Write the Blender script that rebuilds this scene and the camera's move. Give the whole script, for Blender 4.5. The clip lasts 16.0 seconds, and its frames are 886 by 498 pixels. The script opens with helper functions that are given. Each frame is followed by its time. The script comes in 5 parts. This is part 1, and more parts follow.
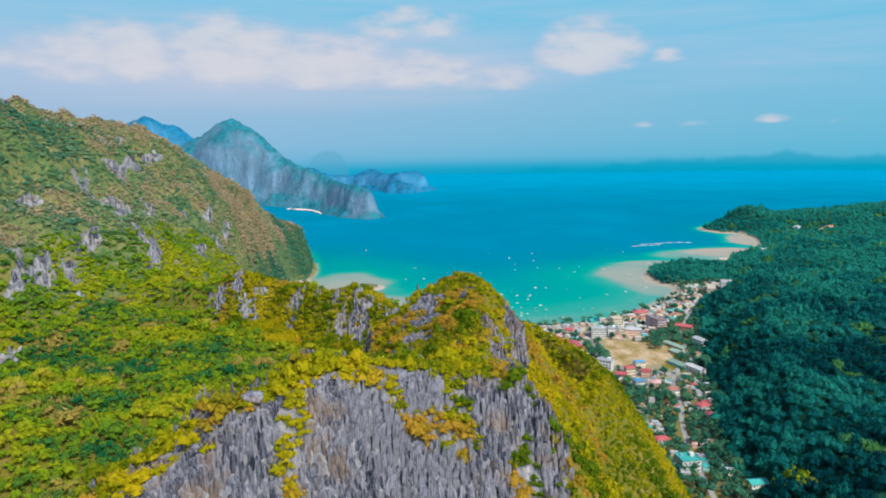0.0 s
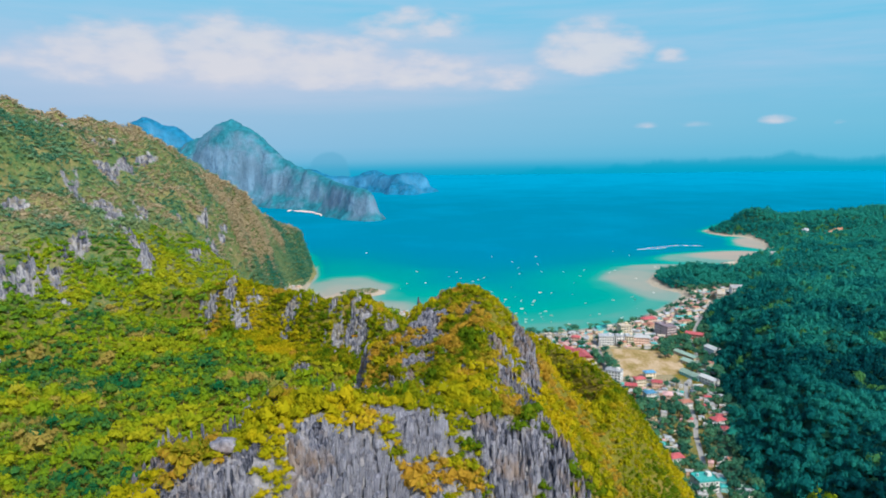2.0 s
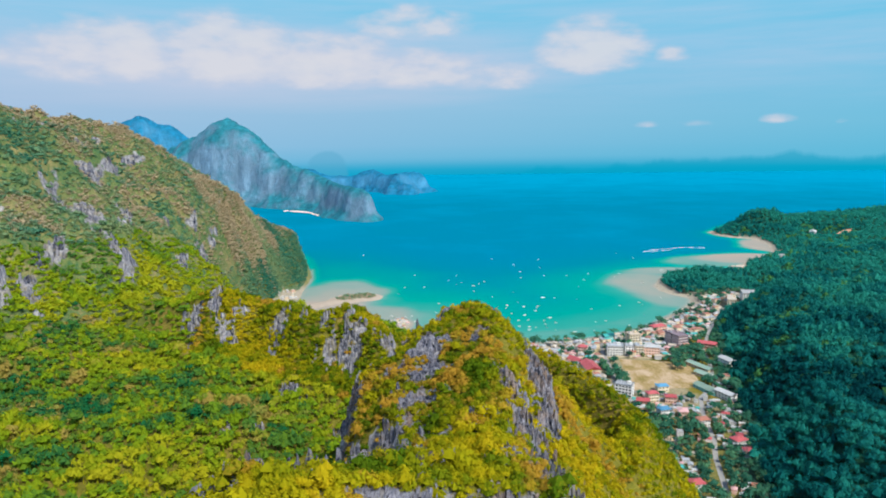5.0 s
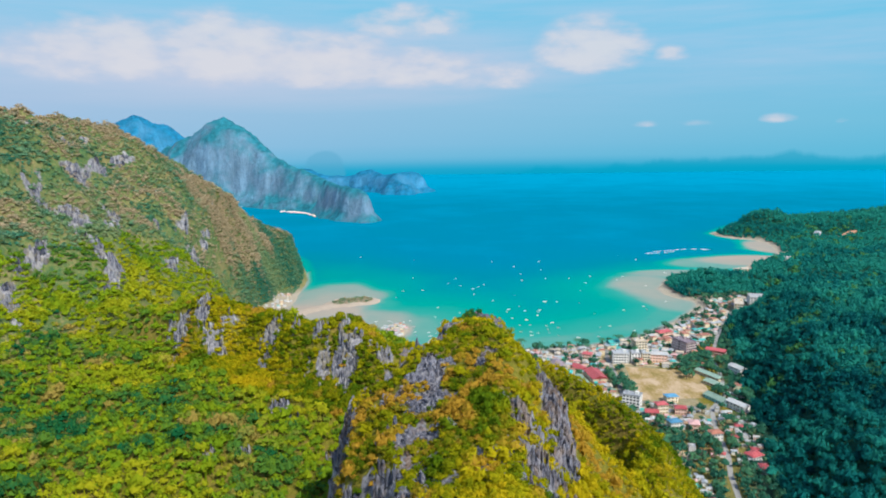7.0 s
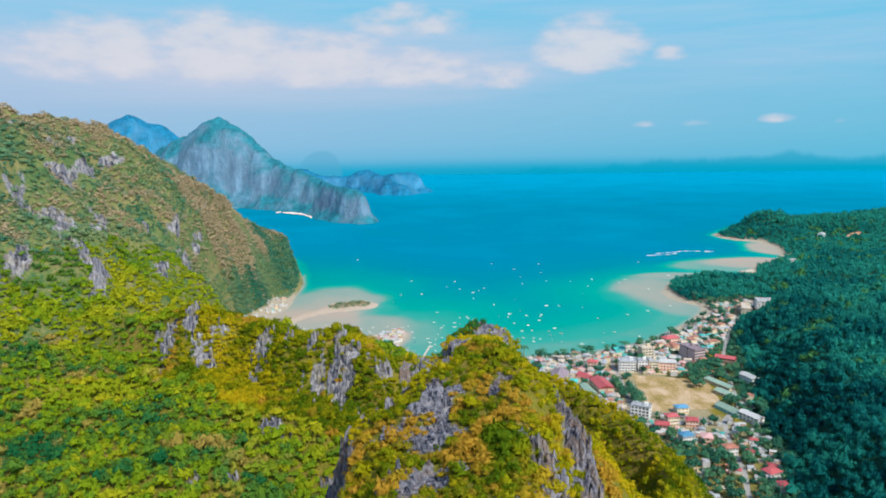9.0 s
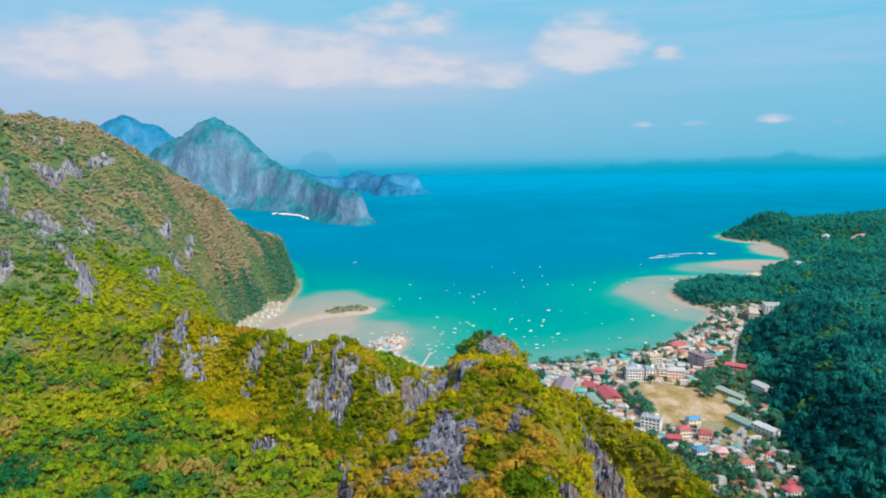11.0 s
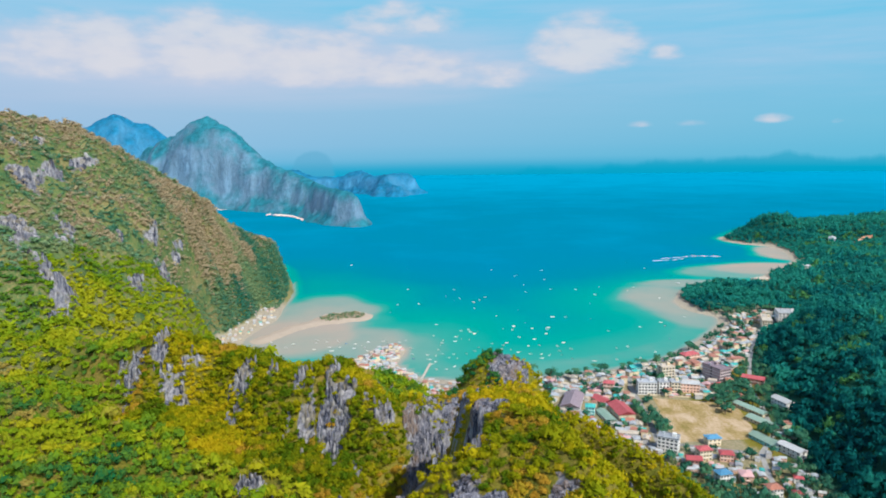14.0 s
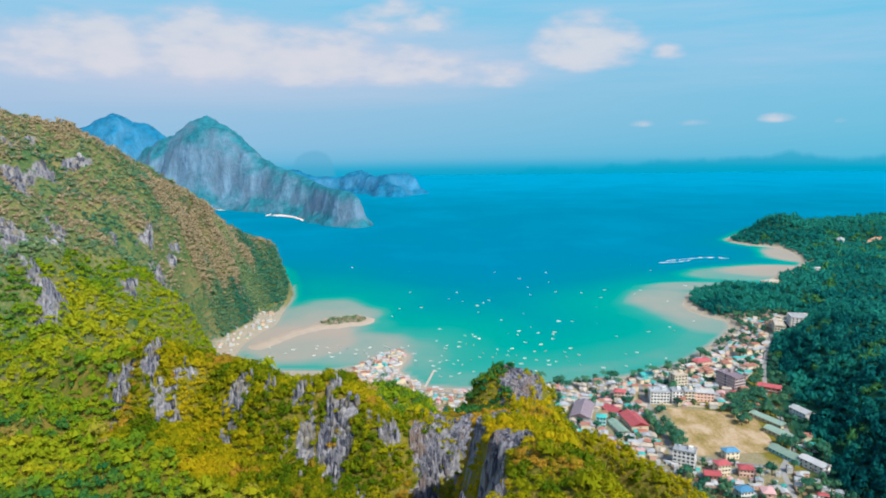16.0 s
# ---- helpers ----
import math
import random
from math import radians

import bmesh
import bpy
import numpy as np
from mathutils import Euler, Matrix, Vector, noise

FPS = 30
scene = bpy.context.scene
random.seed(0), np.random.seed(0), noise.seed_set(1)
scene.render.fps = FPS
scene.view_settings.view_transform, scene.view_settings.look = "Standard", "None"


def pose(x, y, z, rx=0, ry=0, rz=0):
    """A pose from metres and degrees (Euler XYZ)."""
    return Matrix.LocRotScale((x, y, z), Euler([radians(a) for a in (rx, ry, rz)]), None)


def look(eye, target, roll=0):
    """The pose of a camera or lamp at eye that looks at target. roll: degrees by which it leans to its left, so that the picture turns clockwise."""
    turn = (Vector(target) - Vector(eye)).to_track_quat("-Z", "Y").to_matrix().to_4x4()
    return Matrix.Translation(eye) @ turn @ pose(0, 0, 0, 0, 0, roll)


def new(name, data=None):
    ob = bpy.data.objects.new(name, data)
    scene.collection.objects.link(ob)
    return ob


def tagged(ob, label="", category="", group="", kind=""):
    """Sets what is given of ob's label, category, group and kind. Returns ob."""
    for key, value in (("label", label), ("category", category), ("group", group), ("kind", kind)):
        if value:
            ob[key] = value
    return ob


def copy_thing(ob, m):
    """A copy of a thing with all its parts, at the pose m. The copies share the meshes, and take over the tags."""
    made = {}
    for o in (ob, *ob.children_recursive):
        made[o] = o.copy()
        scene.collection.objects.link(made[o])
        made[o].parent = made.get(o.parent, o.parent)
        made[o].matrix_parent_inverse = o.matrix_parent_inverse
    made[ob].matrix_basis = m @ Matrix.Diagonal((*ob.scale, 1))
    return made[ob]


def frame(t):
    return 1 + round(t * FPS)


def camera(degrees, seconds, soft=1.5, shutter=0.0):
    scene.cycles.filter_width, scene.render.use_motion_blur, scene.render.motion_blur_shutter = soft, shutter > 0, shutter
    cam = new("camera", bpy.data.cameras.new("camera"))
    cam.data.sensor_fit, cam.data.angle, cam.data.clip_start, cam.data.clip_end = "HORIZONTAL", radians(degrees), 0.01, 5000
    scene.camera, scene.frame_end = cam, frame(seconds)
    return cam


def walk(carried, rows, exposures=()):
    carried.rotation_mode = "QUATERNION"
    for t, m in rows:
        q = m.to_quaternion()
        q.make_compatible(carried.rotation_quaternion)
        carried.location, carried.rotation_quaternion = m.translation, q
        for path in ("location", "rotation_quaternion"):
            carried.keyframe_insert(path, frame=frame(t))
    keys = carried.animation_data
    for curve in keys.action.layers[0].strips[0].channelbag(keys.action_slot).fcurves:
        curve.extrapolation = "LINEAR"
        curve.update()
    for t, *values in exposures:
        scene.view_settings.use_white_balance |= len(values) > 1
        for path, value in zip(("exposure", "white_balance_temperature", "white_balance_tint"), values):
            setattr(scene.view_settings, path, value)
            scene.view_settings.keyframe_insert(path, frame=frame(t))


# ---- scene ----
cam = camera(66.1, 16.0, soft=1.85)
# time, eye, yaw and pitch of the view, roll
PATH = [
    (0, (1.47, -0.78, 253.63), 1.481, -9.266, -0.750),
    (0.5, (1.23, 6.54, 253.67), 1.452, -9.266, -0.746),
    (1, (0.96, 13.81, 253.71), 1.539, -9.209, -0.743),
    (1.5, (0.60, 20.92, 253.76), 1.626, -9.209, -0.739),
    (2, (0.17, 27.84, 253.80), 1.626, -9.181, -0.735),
    (2.5, (-0.31, 34.64, 253.84), 1.596, -9.233, -0.731),
    (3, (-0.78, 41.43, 253.88), 1.568, -9.237, -0.728),
    (3.5, (-1.22, 48.29, 253.92), 1.509, -9.261, -0.724),
    (4, (-1.67, 55.25, 253.96), 1.510, -9.238, -0.720),
    (6.5, (-4.20, 90.49, 254.13), 1.393, -9.290, -0.701),
    (7, (-4.87, 97.60, 254.14), 1.335, -9.290, -0.698),
    (7.5, (-5.70, 104.68, 254.15), 1.307, -9.295, -0.694),
    (8, (-6.68, 111.58, 254.15), 1.249, -9.324, -0.690),
    (8.5, (-7.75, 118.29, 254.16), 1.161, -9.291, -0.686),
    (9, (-8.86, 124.83, 254.19), 1.074, -9.291, -0.682),
    (11.5, (-14.66, 157.04, 254.49), 0.755, -9.268, -0.664),
    (12, (-15.79, 163.59, 254.51), 0.697, -9.297, -0.660),
    (12.5, (-16.84, 170.24, 254.52), 0.668, -9.297, -0.656),
    (13, (-17.83, 176.91, 254.53), 0.580, -9.292, -0.652),
    (13.5, (-18.74, 183.55, 254.56), 0.493, -9.264, -0.649),
    (14, (-19.67, 190.08, 254.59), 0.436, -9.297, -0.645),
    (14.5, (-20.65, 196.39, 254.60), 0.406, -9.293, -0.641),
    (15, (-21.70, 202.47, 254.61), 0.406, -9.321, -0.637),
    (15.5, (-22.85, 208.40, 254.60), 0.406, -9.293, -0.634),
    (16, (-24.06, 214.26, 254.60), 0.465, -9.325, -0.630),
]
walk(cam, [(t, pose(*eye, 90 + pitch, 0, yaw) @ pose(0, 0, 0, 0, 0, roll)) for t, eye, yaw, pitch, roll in PATH],
     exposures=[(0, 0.53), (1.2, 0.58), (16, 0.6)])

# ---- world and sun: a high morning sun behind the camera's right shoulder ----
SUN_AZ, SUN_EL = 146.0, 47.0
world = bpy.data.worlds.new("sky")
scene.world = world
world.use_nodes = True
sky = world.node_tree.nodes.new("ShaderNodeTexSky")
sky.sky_type, sky.sun_disc = "NISHITA", False
sky.sun_elevation, sky.sun_rotation = radians(SUN_EL), radians(SUN_AZ)
sky.air_density, sky.dust_density, sky.ozone_density = 1.0, 0.6, 1.5
world.node_tree.links.new(sky.outputs[0], world.node_tree.nodes["Background"].inputs[0])
world.node_tree.nodes["Background"].inputs[1].default_value = 0.15
sun = new("sun", bpy.data.lights.new("sun", "SUN"))
sun.data.energy, sun.data.angle, sun.data.color = 3.2, radians(0.6), (0.97, 0.94, 0.84)
toward = Vector((math.sin(radians(SUN_AZ)) * math.cos(radians(SUN_EL)), math.cos(radians(SUN_AZ)) * math.cos(radians(SUN_EL)), math.sin(radians(SUN_EL))))
sun.matrix_world = look(toward * 900, (0, 0, 0))


# ---- building helpers ----
class Graph:
    """A node material under construction."""

    def __init__(self, name):
        self.mat = bpy.data.materials.new(name)
        self.mat.use_nodes = True
        self.tree = self.mat.node_tree
        self.out = self.tree.nodes["Material Output"]
        self.bsdf = self.tree.nodes["Principled BSDF"]

    def node(self, kind, **props):
        n = self.tree.nodes.new(kind)
        for k, v in props.items():
            setattr(n, k, v)
        return n

    def put(self, socket, value):
        if isinstance(value, bpy.types.NodeSocket):
            self.tree.links.new(value, socket)
        elif isinstance(value, tuple) and len(value) == 3 and socket.type == "RGBA":
            socket.default_value = (*value, 1)
        else:
            socket.default_value = value

    def math(self, op, *args, clamp=False):
        n = self.node("ShaderNodeMath", operation=op, use_clamp=clamp)
        for i, a in enumerate(args):
            self.put(n.inputs[i], a)
        return n.outputs[0]

    def mix(self, fac, a, b, blend="MIX"):
        n = self.node("ShaderNodeMix", data_type="RGBA", blend_type=blend)
        self.put(n.inputs[0], fac)
        self.put(n.inputs[6], a)
        self.put(n.inputs[7], b)
        return n.outputs[2]

    def where(self, kind="Object"):
        return self.node("ShaderNodeTexCoord").outputs[kind]

    def noise(self, scale, detail=4.0, rough=0.55, vector=None, stretch=None, distort=0.0):
        n = self.node("ShaderNodeTexNoise")
        v = vector if vector is not None else self.where()
        if stretch:
            m = self.node("ShaderNodeMapping")
            self.put(m.inputs[0], v)
            m.inputs["Scale"].default_value = stretch
            v = m.outputs[0]
        self.put(n.inputs["Vector"], v)
        n.inputs["Scale"].default_value, n.inputs["Detail"].default_value = scale, detail
        n.inputs["Roughness"].default_value, n.inputs["Distortion"].default_value = rough, distort
        return n.outputs[0]

    def ramp(self, fac, *stops):
        n = self.node("ShaderNodeValToRGB")
        while len(n.color_ramp.elements) < len(stops):
            n.color_ramp.elements.new(0.5)
        for e, (p, c) in zip(n.color_ramp.elements, stops):
            e.position, e.color = p, (*c, 1) if isinstance(c, tuple) else (c, c, c, 1)
        self.put(n.inputs[0], fac)
        return n.outputs[0]

    def attr(self, name):
        return self.node("ShaderNodeAttribute", attribute_name=name).outputs["Fac"]

    def random(self):
        return self.node("ShaderNodeObjectInfo").outputs["Random"]

    def island(self):
        return self.node("ShaderNodeNewGeometry").outputs["Random Per Island"]

    def bump(self, height, strength=0.5, distance=0.3):
        n = self.node("ShaderNodeBump")
        n.inputs["Strength"].default_value, n.inputs["Distance"].default_value = strength, distance
        self.put(n.inputs["Height"], height)
        self.put(self.bsdf.inputs["Normal"], n.outputs[0])

    def done(self, colour, rough=0.8, spec=0.3, metal=0.0):
        self.put(self.bsdf.inputs["Base Color"], colour)
        self.put(self.bsdf.inputs["Roughness"], rough)
        self.put(self.bsdf.inputs["Metallic"], metal)
        self.put(self.bsdf.inputs["Specular IOR Level"], spec)
        return self.mat


def mesh_of(name, verts, faces, attrs=None, smooth=False):
    """A mesh from an array of places and an array of triangles or quads."""
    verts, faces = np.asarray(verts, np.float32), np.asarray(faces, np.int32)
    me = bpy.data.meshes.new(name)
    n, k = faces.shape
    me.vertices.add(len(verts))
    me.vertices.foreach_set("co", verts.ravel())
    me.loops.add(n * k)
    me.loops.foreach_set("vertex_index", faces.ravel())
    me.polygons.add(n)
    me.polygons.foreach_set("loop_start", np.arange(0, n * k, k, dtype=np.int32))
    me.polygons.foreach_set("use_smooth", np.full(n, smooth))
    for key, values in (attrs or {}).items():
        me.attributes.new(key, "FLOAT", "POINT").data.foreach_set("value", np.asarray(values, np.float32))
    me.update(calc_edges=True)
    return me


def put_mesh(name, me, material, parent=None, label="", category="", kind="", group=""):
    ob = new(name, me)
    if material and not me.materials:
        me.materials.append(material)
    ob.parent = parent
    return tagged(ob, label, category, group, kind)


def part(name, bm, material, parent, label=""):
    """Links a bmesh as one mesh object under a thing."""
    me = bpy.data.meshes.new(name)
    bm.to_mesh(me)
    bm.free()
    return put_mesh(name, me, material, parent, label)


def lattice(ix, iy, seed):
    h = (ix * 374761393 + iy * 668265263 + seed * 974634777) & 0xFFFFFFFF
    h = ((h ^ (h >> 13)) * 1274126177) & 0xFFFFFFFF
    return ((h ^ (h >> 16)) & 0xFFFFFF) / float(0xFFFFFF)


def soft_noise(x, y, size, seed=0):
    """Value noise from 0 to 1 with waves of that size."""
    x, y = np.asarray(x, float) / size, np.asarray(y, float) / size
    ix, iy = np.floor(x).astype(np.int64), np.floor(y).astype(np.int64)
    fx, fy = x - ix, y - iy
    fx, fy = fx * fx * (3 - 2 * fx), fy * fy * (3 - 2 * fy)
    a, b = lattice(ix, iy, seed), lattice(ix + 1, iy, seed)
    c, d = lattice(ix, iy + 1, seed), lattice(ix + 1, iy + 1, seed)
    return (a + (b - a) * fx) * (1 - fy) + (c + (d - c) * fx) * fy


def fractal(x, y, size, octaves=4, seed=0, ridged=False):
    total, amp, norm = 0.0, 1.0, 0.0
    for k in range(octaves):
        n = soft_noise(x + 37.1 * k, y - 11.7 * k, size / 2 ** k, seed + k)
        total, norm = total + amp * (1 - np.abs(2 * n - 1) if ridged else n), norm + amp
        amp *= 0.5
    return total / norm


def ease(a, b, v):
    u = np.clip((np.asarray(v, float) - a) / (b - a), 0, 1)
    return u * u * (3 - 2 * u)


def crest_of(points, x, y):
    """Distance to a crest line (x, y, height), its height there, and the side: +1 to the right of its way."""
    best = np.full(np.shape(x), 1e9)
    high, side = np.zeros_like(best), np.ones_like(best)
    for (ax, ay, ah), (bx, by, bh) in zip(points, points[1:]):
        dx, dy = bx - ax, by - ay
        u = np.clip(((x - ax) * dx + (y - ay) * dy) / (dx * dx + dy * dy), 0, 1)
        d = np.hypot(x - ax - u * dx, y - ay - u * dy)
        near = d < best
        best = np.where(near, d, best)
        high = np.where(near, ah + u * (bh - ah), high)
        side = np.where(near, np.where(dx * (y - ay) - dy * (x - ax) > 0, -1.0, 1.0), side)
    return best, high, side


def inside(outline, x, y):
    hit = np.zeros(np.shape(x), bool)
    for (ax, ay), (bx, by) in zip(outline, outline[1:] + outline[:1]):
        if ay != by:
            hit ^= ((ay > y) != (by > y)) & (x < (bx - ax) * (y - ay) / (by - ay) + ax)
    return hit


def blend_max(a, b, k):
    """The higher of two heights with a rounded join."""
    h = np.clip(0.5 + 0.5 * (a - b) / k, 0, 1)
    return b * (1 - h) + a * h + k * h * (1 - h)


# ---- materials ----
def ground_material():
    g = Graph("hillside_ground")
    broad, fine = g.noise(0.03, 5), g.noise(0.5, 6, 0.65)
    litter = g.ramp(g.math("ADD", g.math("MULTIPLY", broad, 0.5), g.math("MULTIPLY", fine, 0.5)),
                    (0.3, (0.07, 0.10, 0.012)), (0.5, (0.19, 0.17, 0.022)), (0.7, (0.31, 0.20, 0.06)))
    streak = g.noise(0.45, 6, 0.7, stretch=(1.0, 1.0, 0.16))
    litter = g.mix(g.attr("wood"), litter, g.ramp(fine, (0.3, (0.006, 0.05, 0.035)), (0.7, (0.02, 0.11, 0.06))))
    litter = g.mix(g.attr("scrub"), litter, g.ramp(g.math("ADD", g.math("MULTIPLY", broad, 0.45), g.math("MULTIPLY", g.noise(0.22, 5, 0.75), 0.55)), (0.36, (0.02, 0.10, 0.045)), (0.48, (0.11, 0.155, 0.05)), (0.62, (0.26, 0.205, 0.09))))
    stone = g.ramp(streak, (0.3, (0.07, 0.07, 0.085)), (0.5, (0.22, 0.215, 0.235)), (0.72, (0.42, 0.40, 0.40)))
    earth = g.ramp(fine, (0.3, (0.30, 0.26, 0.19)), (0.7, (0.50, 0.42, 0.32)))
    rock = g.math("ADD", g.attr("rock"), g.math("MULTIPLY", g.math("SUBTRACT", fine, 0.5), 0.8))
    colour = g.mix(g.ramp(rock, (0.42, 0.0), (0.58, 1.0)), litter, stone)
    colour = g.mix(g.attr("sand"), colour, earth)
    g.bump(g.math("ADD", streak, fine), 0.9, 1.2)
    return g.done(colour, 0.95, 0.1)


def limestone_material(name, grain, pale, stain):
    g = Graph(name)
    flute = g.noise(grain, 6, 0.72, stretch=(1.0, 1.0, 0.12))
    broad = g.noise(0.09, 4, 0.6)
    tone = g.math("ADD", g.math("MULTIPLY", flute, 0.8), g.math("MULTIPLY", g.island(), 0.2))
    # near-black low end paints the shade of clefts into the flute hollows
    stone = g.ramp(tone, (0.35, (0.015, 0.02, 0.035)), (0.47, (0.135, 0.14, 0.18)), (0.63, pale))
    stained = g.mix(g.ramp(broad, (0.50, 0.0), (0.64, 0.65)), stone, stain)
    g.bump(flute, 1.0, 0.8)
    return g.done(stained, 0.9, 0.15)


def foliage_material(name, dark, mid, light, dry, dry_share):
    """Leaves that let some light through: each tree has its own tint, some are parched."""
    g = Graph(name)
    fleck = g.noise(1.1, 5, 0.7)
    tone = g.math("ADD", g.math("MULTIPLY", g.attr("tint"), 0.72), g.math("ADD", g.math("MULTIPLY", fleck, 0.30), g.math("MULTIPLY", g.island(), 0.10)))
    green = g.ramp(tone, (0.2, dark), (0.55, mid), (0.92, light))
    parched = g.ramp(g.math("ADD", g.attr("dry"), g.math("MULTIPLY", g.math("SUBTRACT", fleck, 0.5), 0.5)), (1 - dry_share, 0.0), (min(1.0, 1.2 - dry_share), 1.0))
    colour = g.mix(parched, green, dry)
    g.done(colour, 0.85, 0.05)
    glow = g.node("ShaderNodeBsdfTranslucent")
    g.put(glow.inputs[0], colour)
    both = g.node("ShaderNodeMixShader")
    both.inputs[0].default_value = 0.38
    g.put(both.inputs[1], g.bsdf.outputs[0])
    g.put(both.inputs[2], glow.outputs[0])
    g.put(g.out.inputs[0], both.outputs[0])
    return g.mat


def sea_material():
    g = Graph("sea_water")
    shoal_haze = g.attr("shoal_haze")
    patch = g.noise(0.0035, 5, 0.6)
    level = g.math("ADD", shoal_haze, g.math("MULTIPLY", g.math("SUBTRACT", patch, 0.5), 0.26))
    # first stop is paler than the second: horizon haze put into the water colour
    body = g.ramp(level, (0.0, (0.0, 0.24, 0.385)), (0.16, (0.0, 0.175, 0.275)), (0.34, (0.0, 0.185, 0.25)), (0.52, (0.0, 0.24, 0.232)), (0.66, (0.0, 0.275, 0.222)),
                  (0.78, (0.03, 0.285, 0.23)), (0.88, (0.20, 0.29, 0.25)), (0.97, (0.36, 0.30, 0.245)))
    swell = g.noise(0.05, 4, 0.6, stretch=(1, 2.2, 1))
    chop = g.noise(0.35, 3, 0.6)
    g.bump(g.math("ADD", swell, g.math("MULTIPLY", chop, 0.3)), 0.2, 1.0)
    return g.done(body, 0.5, 0.0)


def plain(name, colour, rough=0.7, vary=0.25, scale=0.8, spec=0.3, metal=0.0):
    """A painted or bare surface with blotches and grain."""
    g = Graph(name)
    blot = g.math("ADD", g.math("MULTIPLY", g.noise(scale, 5), 0.6), g.math("MULTIPLY", g.random(), 0.4))
    low, high = tuple(c * (1 - vary) for c in colour), tuple(min(1.0, c * (1 + vary)) for c in colour)
    g.bump(g.noise(scale * 6, 3), 0.2, 0.05)
    return g.done(g.ramp(blot, (0.25, low), (0.75, high)), rough, spec, metal)


MAT_GROUND = ground_material()
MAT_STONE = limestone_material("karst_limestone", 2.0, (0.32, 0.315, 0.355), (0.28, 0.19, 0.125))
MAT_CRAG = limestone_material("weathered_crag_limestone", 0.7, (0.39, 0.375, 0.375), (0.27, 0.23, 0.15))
MAT_SEA = sea_material()
MAT_SHRUB = foliage_material("hill_shrub_leaves", (0.08, 0.15, 0.005), (0.34, 0.32, 0.006), (0.56, 0.41, 0.010), (0.46, 0.275, 0.03), 0.30)
MAT_VALLEY = foliage_material("valley_tree_leaves", (0.010, 0.13, 0.045), (0.19, 0.305, 0.010), (0.42, 0.40, 0.015), (0.40, 0.30, 0.07), 0.16)
# mountain greens are paled and cooled: the haze over them is in the colour
MAT_MOUNT = foliage_material("hazed_mountain_leaves", (0.035, 0.19, 0.125), (0.17, 0.285, 0.14), (0.31, 0.345, 0.155), (0.42, 0.335, 0.205), 0.42)
# part of the forest's teal cast is distance haze put into the leaf colour
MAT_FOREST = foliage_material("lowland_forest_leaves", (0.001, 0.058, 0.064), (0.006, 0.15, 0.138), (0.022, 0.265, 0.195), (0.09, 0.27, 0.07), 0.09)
MAT_BARK = plain("bark", (0.16, 0.12, 0.08), 0.9, 0.3, 3.0)


# ---- the land: coast, ridges and hills ----
COAST = [(-1200, 1420), (-800, 1470), (-560, 1540), (-430, 1565), (-368, 1550), (-340, 1500), (-303, 1387), (-281, 1300), (-274, 1225), (-265, 1130), (-276, 1088), (-284, 1039), (-280, 990),
         (-215, 938), (-160, 936), (-128, 952), (-108, 990), (-92, 1008), (-78, 1002), (-72, 985), (-80, 935), (-62, 902), (-48, 886), (-4, 877), (93, 890), (134, 902), (166, 911), (202, 931), (233, 950), (272, 989), (318, 1045), (351, 1096), (359, 1129),
         (340, 1150), (327, 1184), (331, 1222), (366, 1294), (418, 1332), (473, 1334), (520, 1352), (564, 1421), (623, 1482), (675, 1537), (699, 1599), (722, 1689), (712, 1742), (675, 1771), (655, 1814), (653, 1860),
         (719, 1953), (830, 2080), (960, 2140), (1600, 2200), (2600, 2250), (2600, -500), (-1200, -500)]
CREST_WEST = [(-600, 250, 255), (-575, 500, 286), (-550, 750, 300), (-538, 950, 270), (-502, 1080, 266), (-480, 1190, 221), (-430, 1275, 161), (-382, 1370, 95), (-347, 1445, 70), (-356, 1512, 40)]
CREST_SADDLE = [(-330, 690, 108), (-250, 635, 114), (-200, 610, 134), (-160, 607, 121), (-115, 560, 124), (-85, 557, 129), (-58, 525, 115), (-35, 540, 113), (15, 545, 112)]
CREST_PEAK = [(-104, 112, 144), (-80, 156, 167), (-60, 172, 180), (-36, 187, 186), (14, 214, 179), (4, 262, 170), (10, 335, 181), (0, 397, 173.5), (-6, 455, 156), (23, 520, 119), (15, 567, 121), (17, 585, 117)]
CREST_SHOULDER = [(60, 320, 122), (73, 355, 118), (90, 410, 105), (96, 450, 94), (81, 490, 102), (46, 545, 103)]
EAST_FALL, SHOULDER_FALL = 1.24, 1.6
KNOB = [9, 570, 127.5, 27]


def shore(x, y):
    """Distance to the coast, positive on land."""
    d = np.full(np.shape(x), 1e9)
    for (ax, ay), (bx, by) in zip(COAST, COAST[1:]):
        dx, dy = bx - ax, by - ay
        u = np.clip(((x - ax) * dx + (y - ay) * dy) / (dx * dx + dy * dy), 0, 1)
        d = np.minimum(d, np.hypot(x - ax - u * dx, y - ay - u * dy))
    return np.where(inside(COAST, x, y), d, -d)


def forest_edge(y):
    return np.interp(y, [300, 450, 509, 560, 613, 730, 853, 940, 1007, 1060, 1110, 1200], [198, 203, 208, 220, 241, 268, 303, 328, 362, 395, 440, 470])


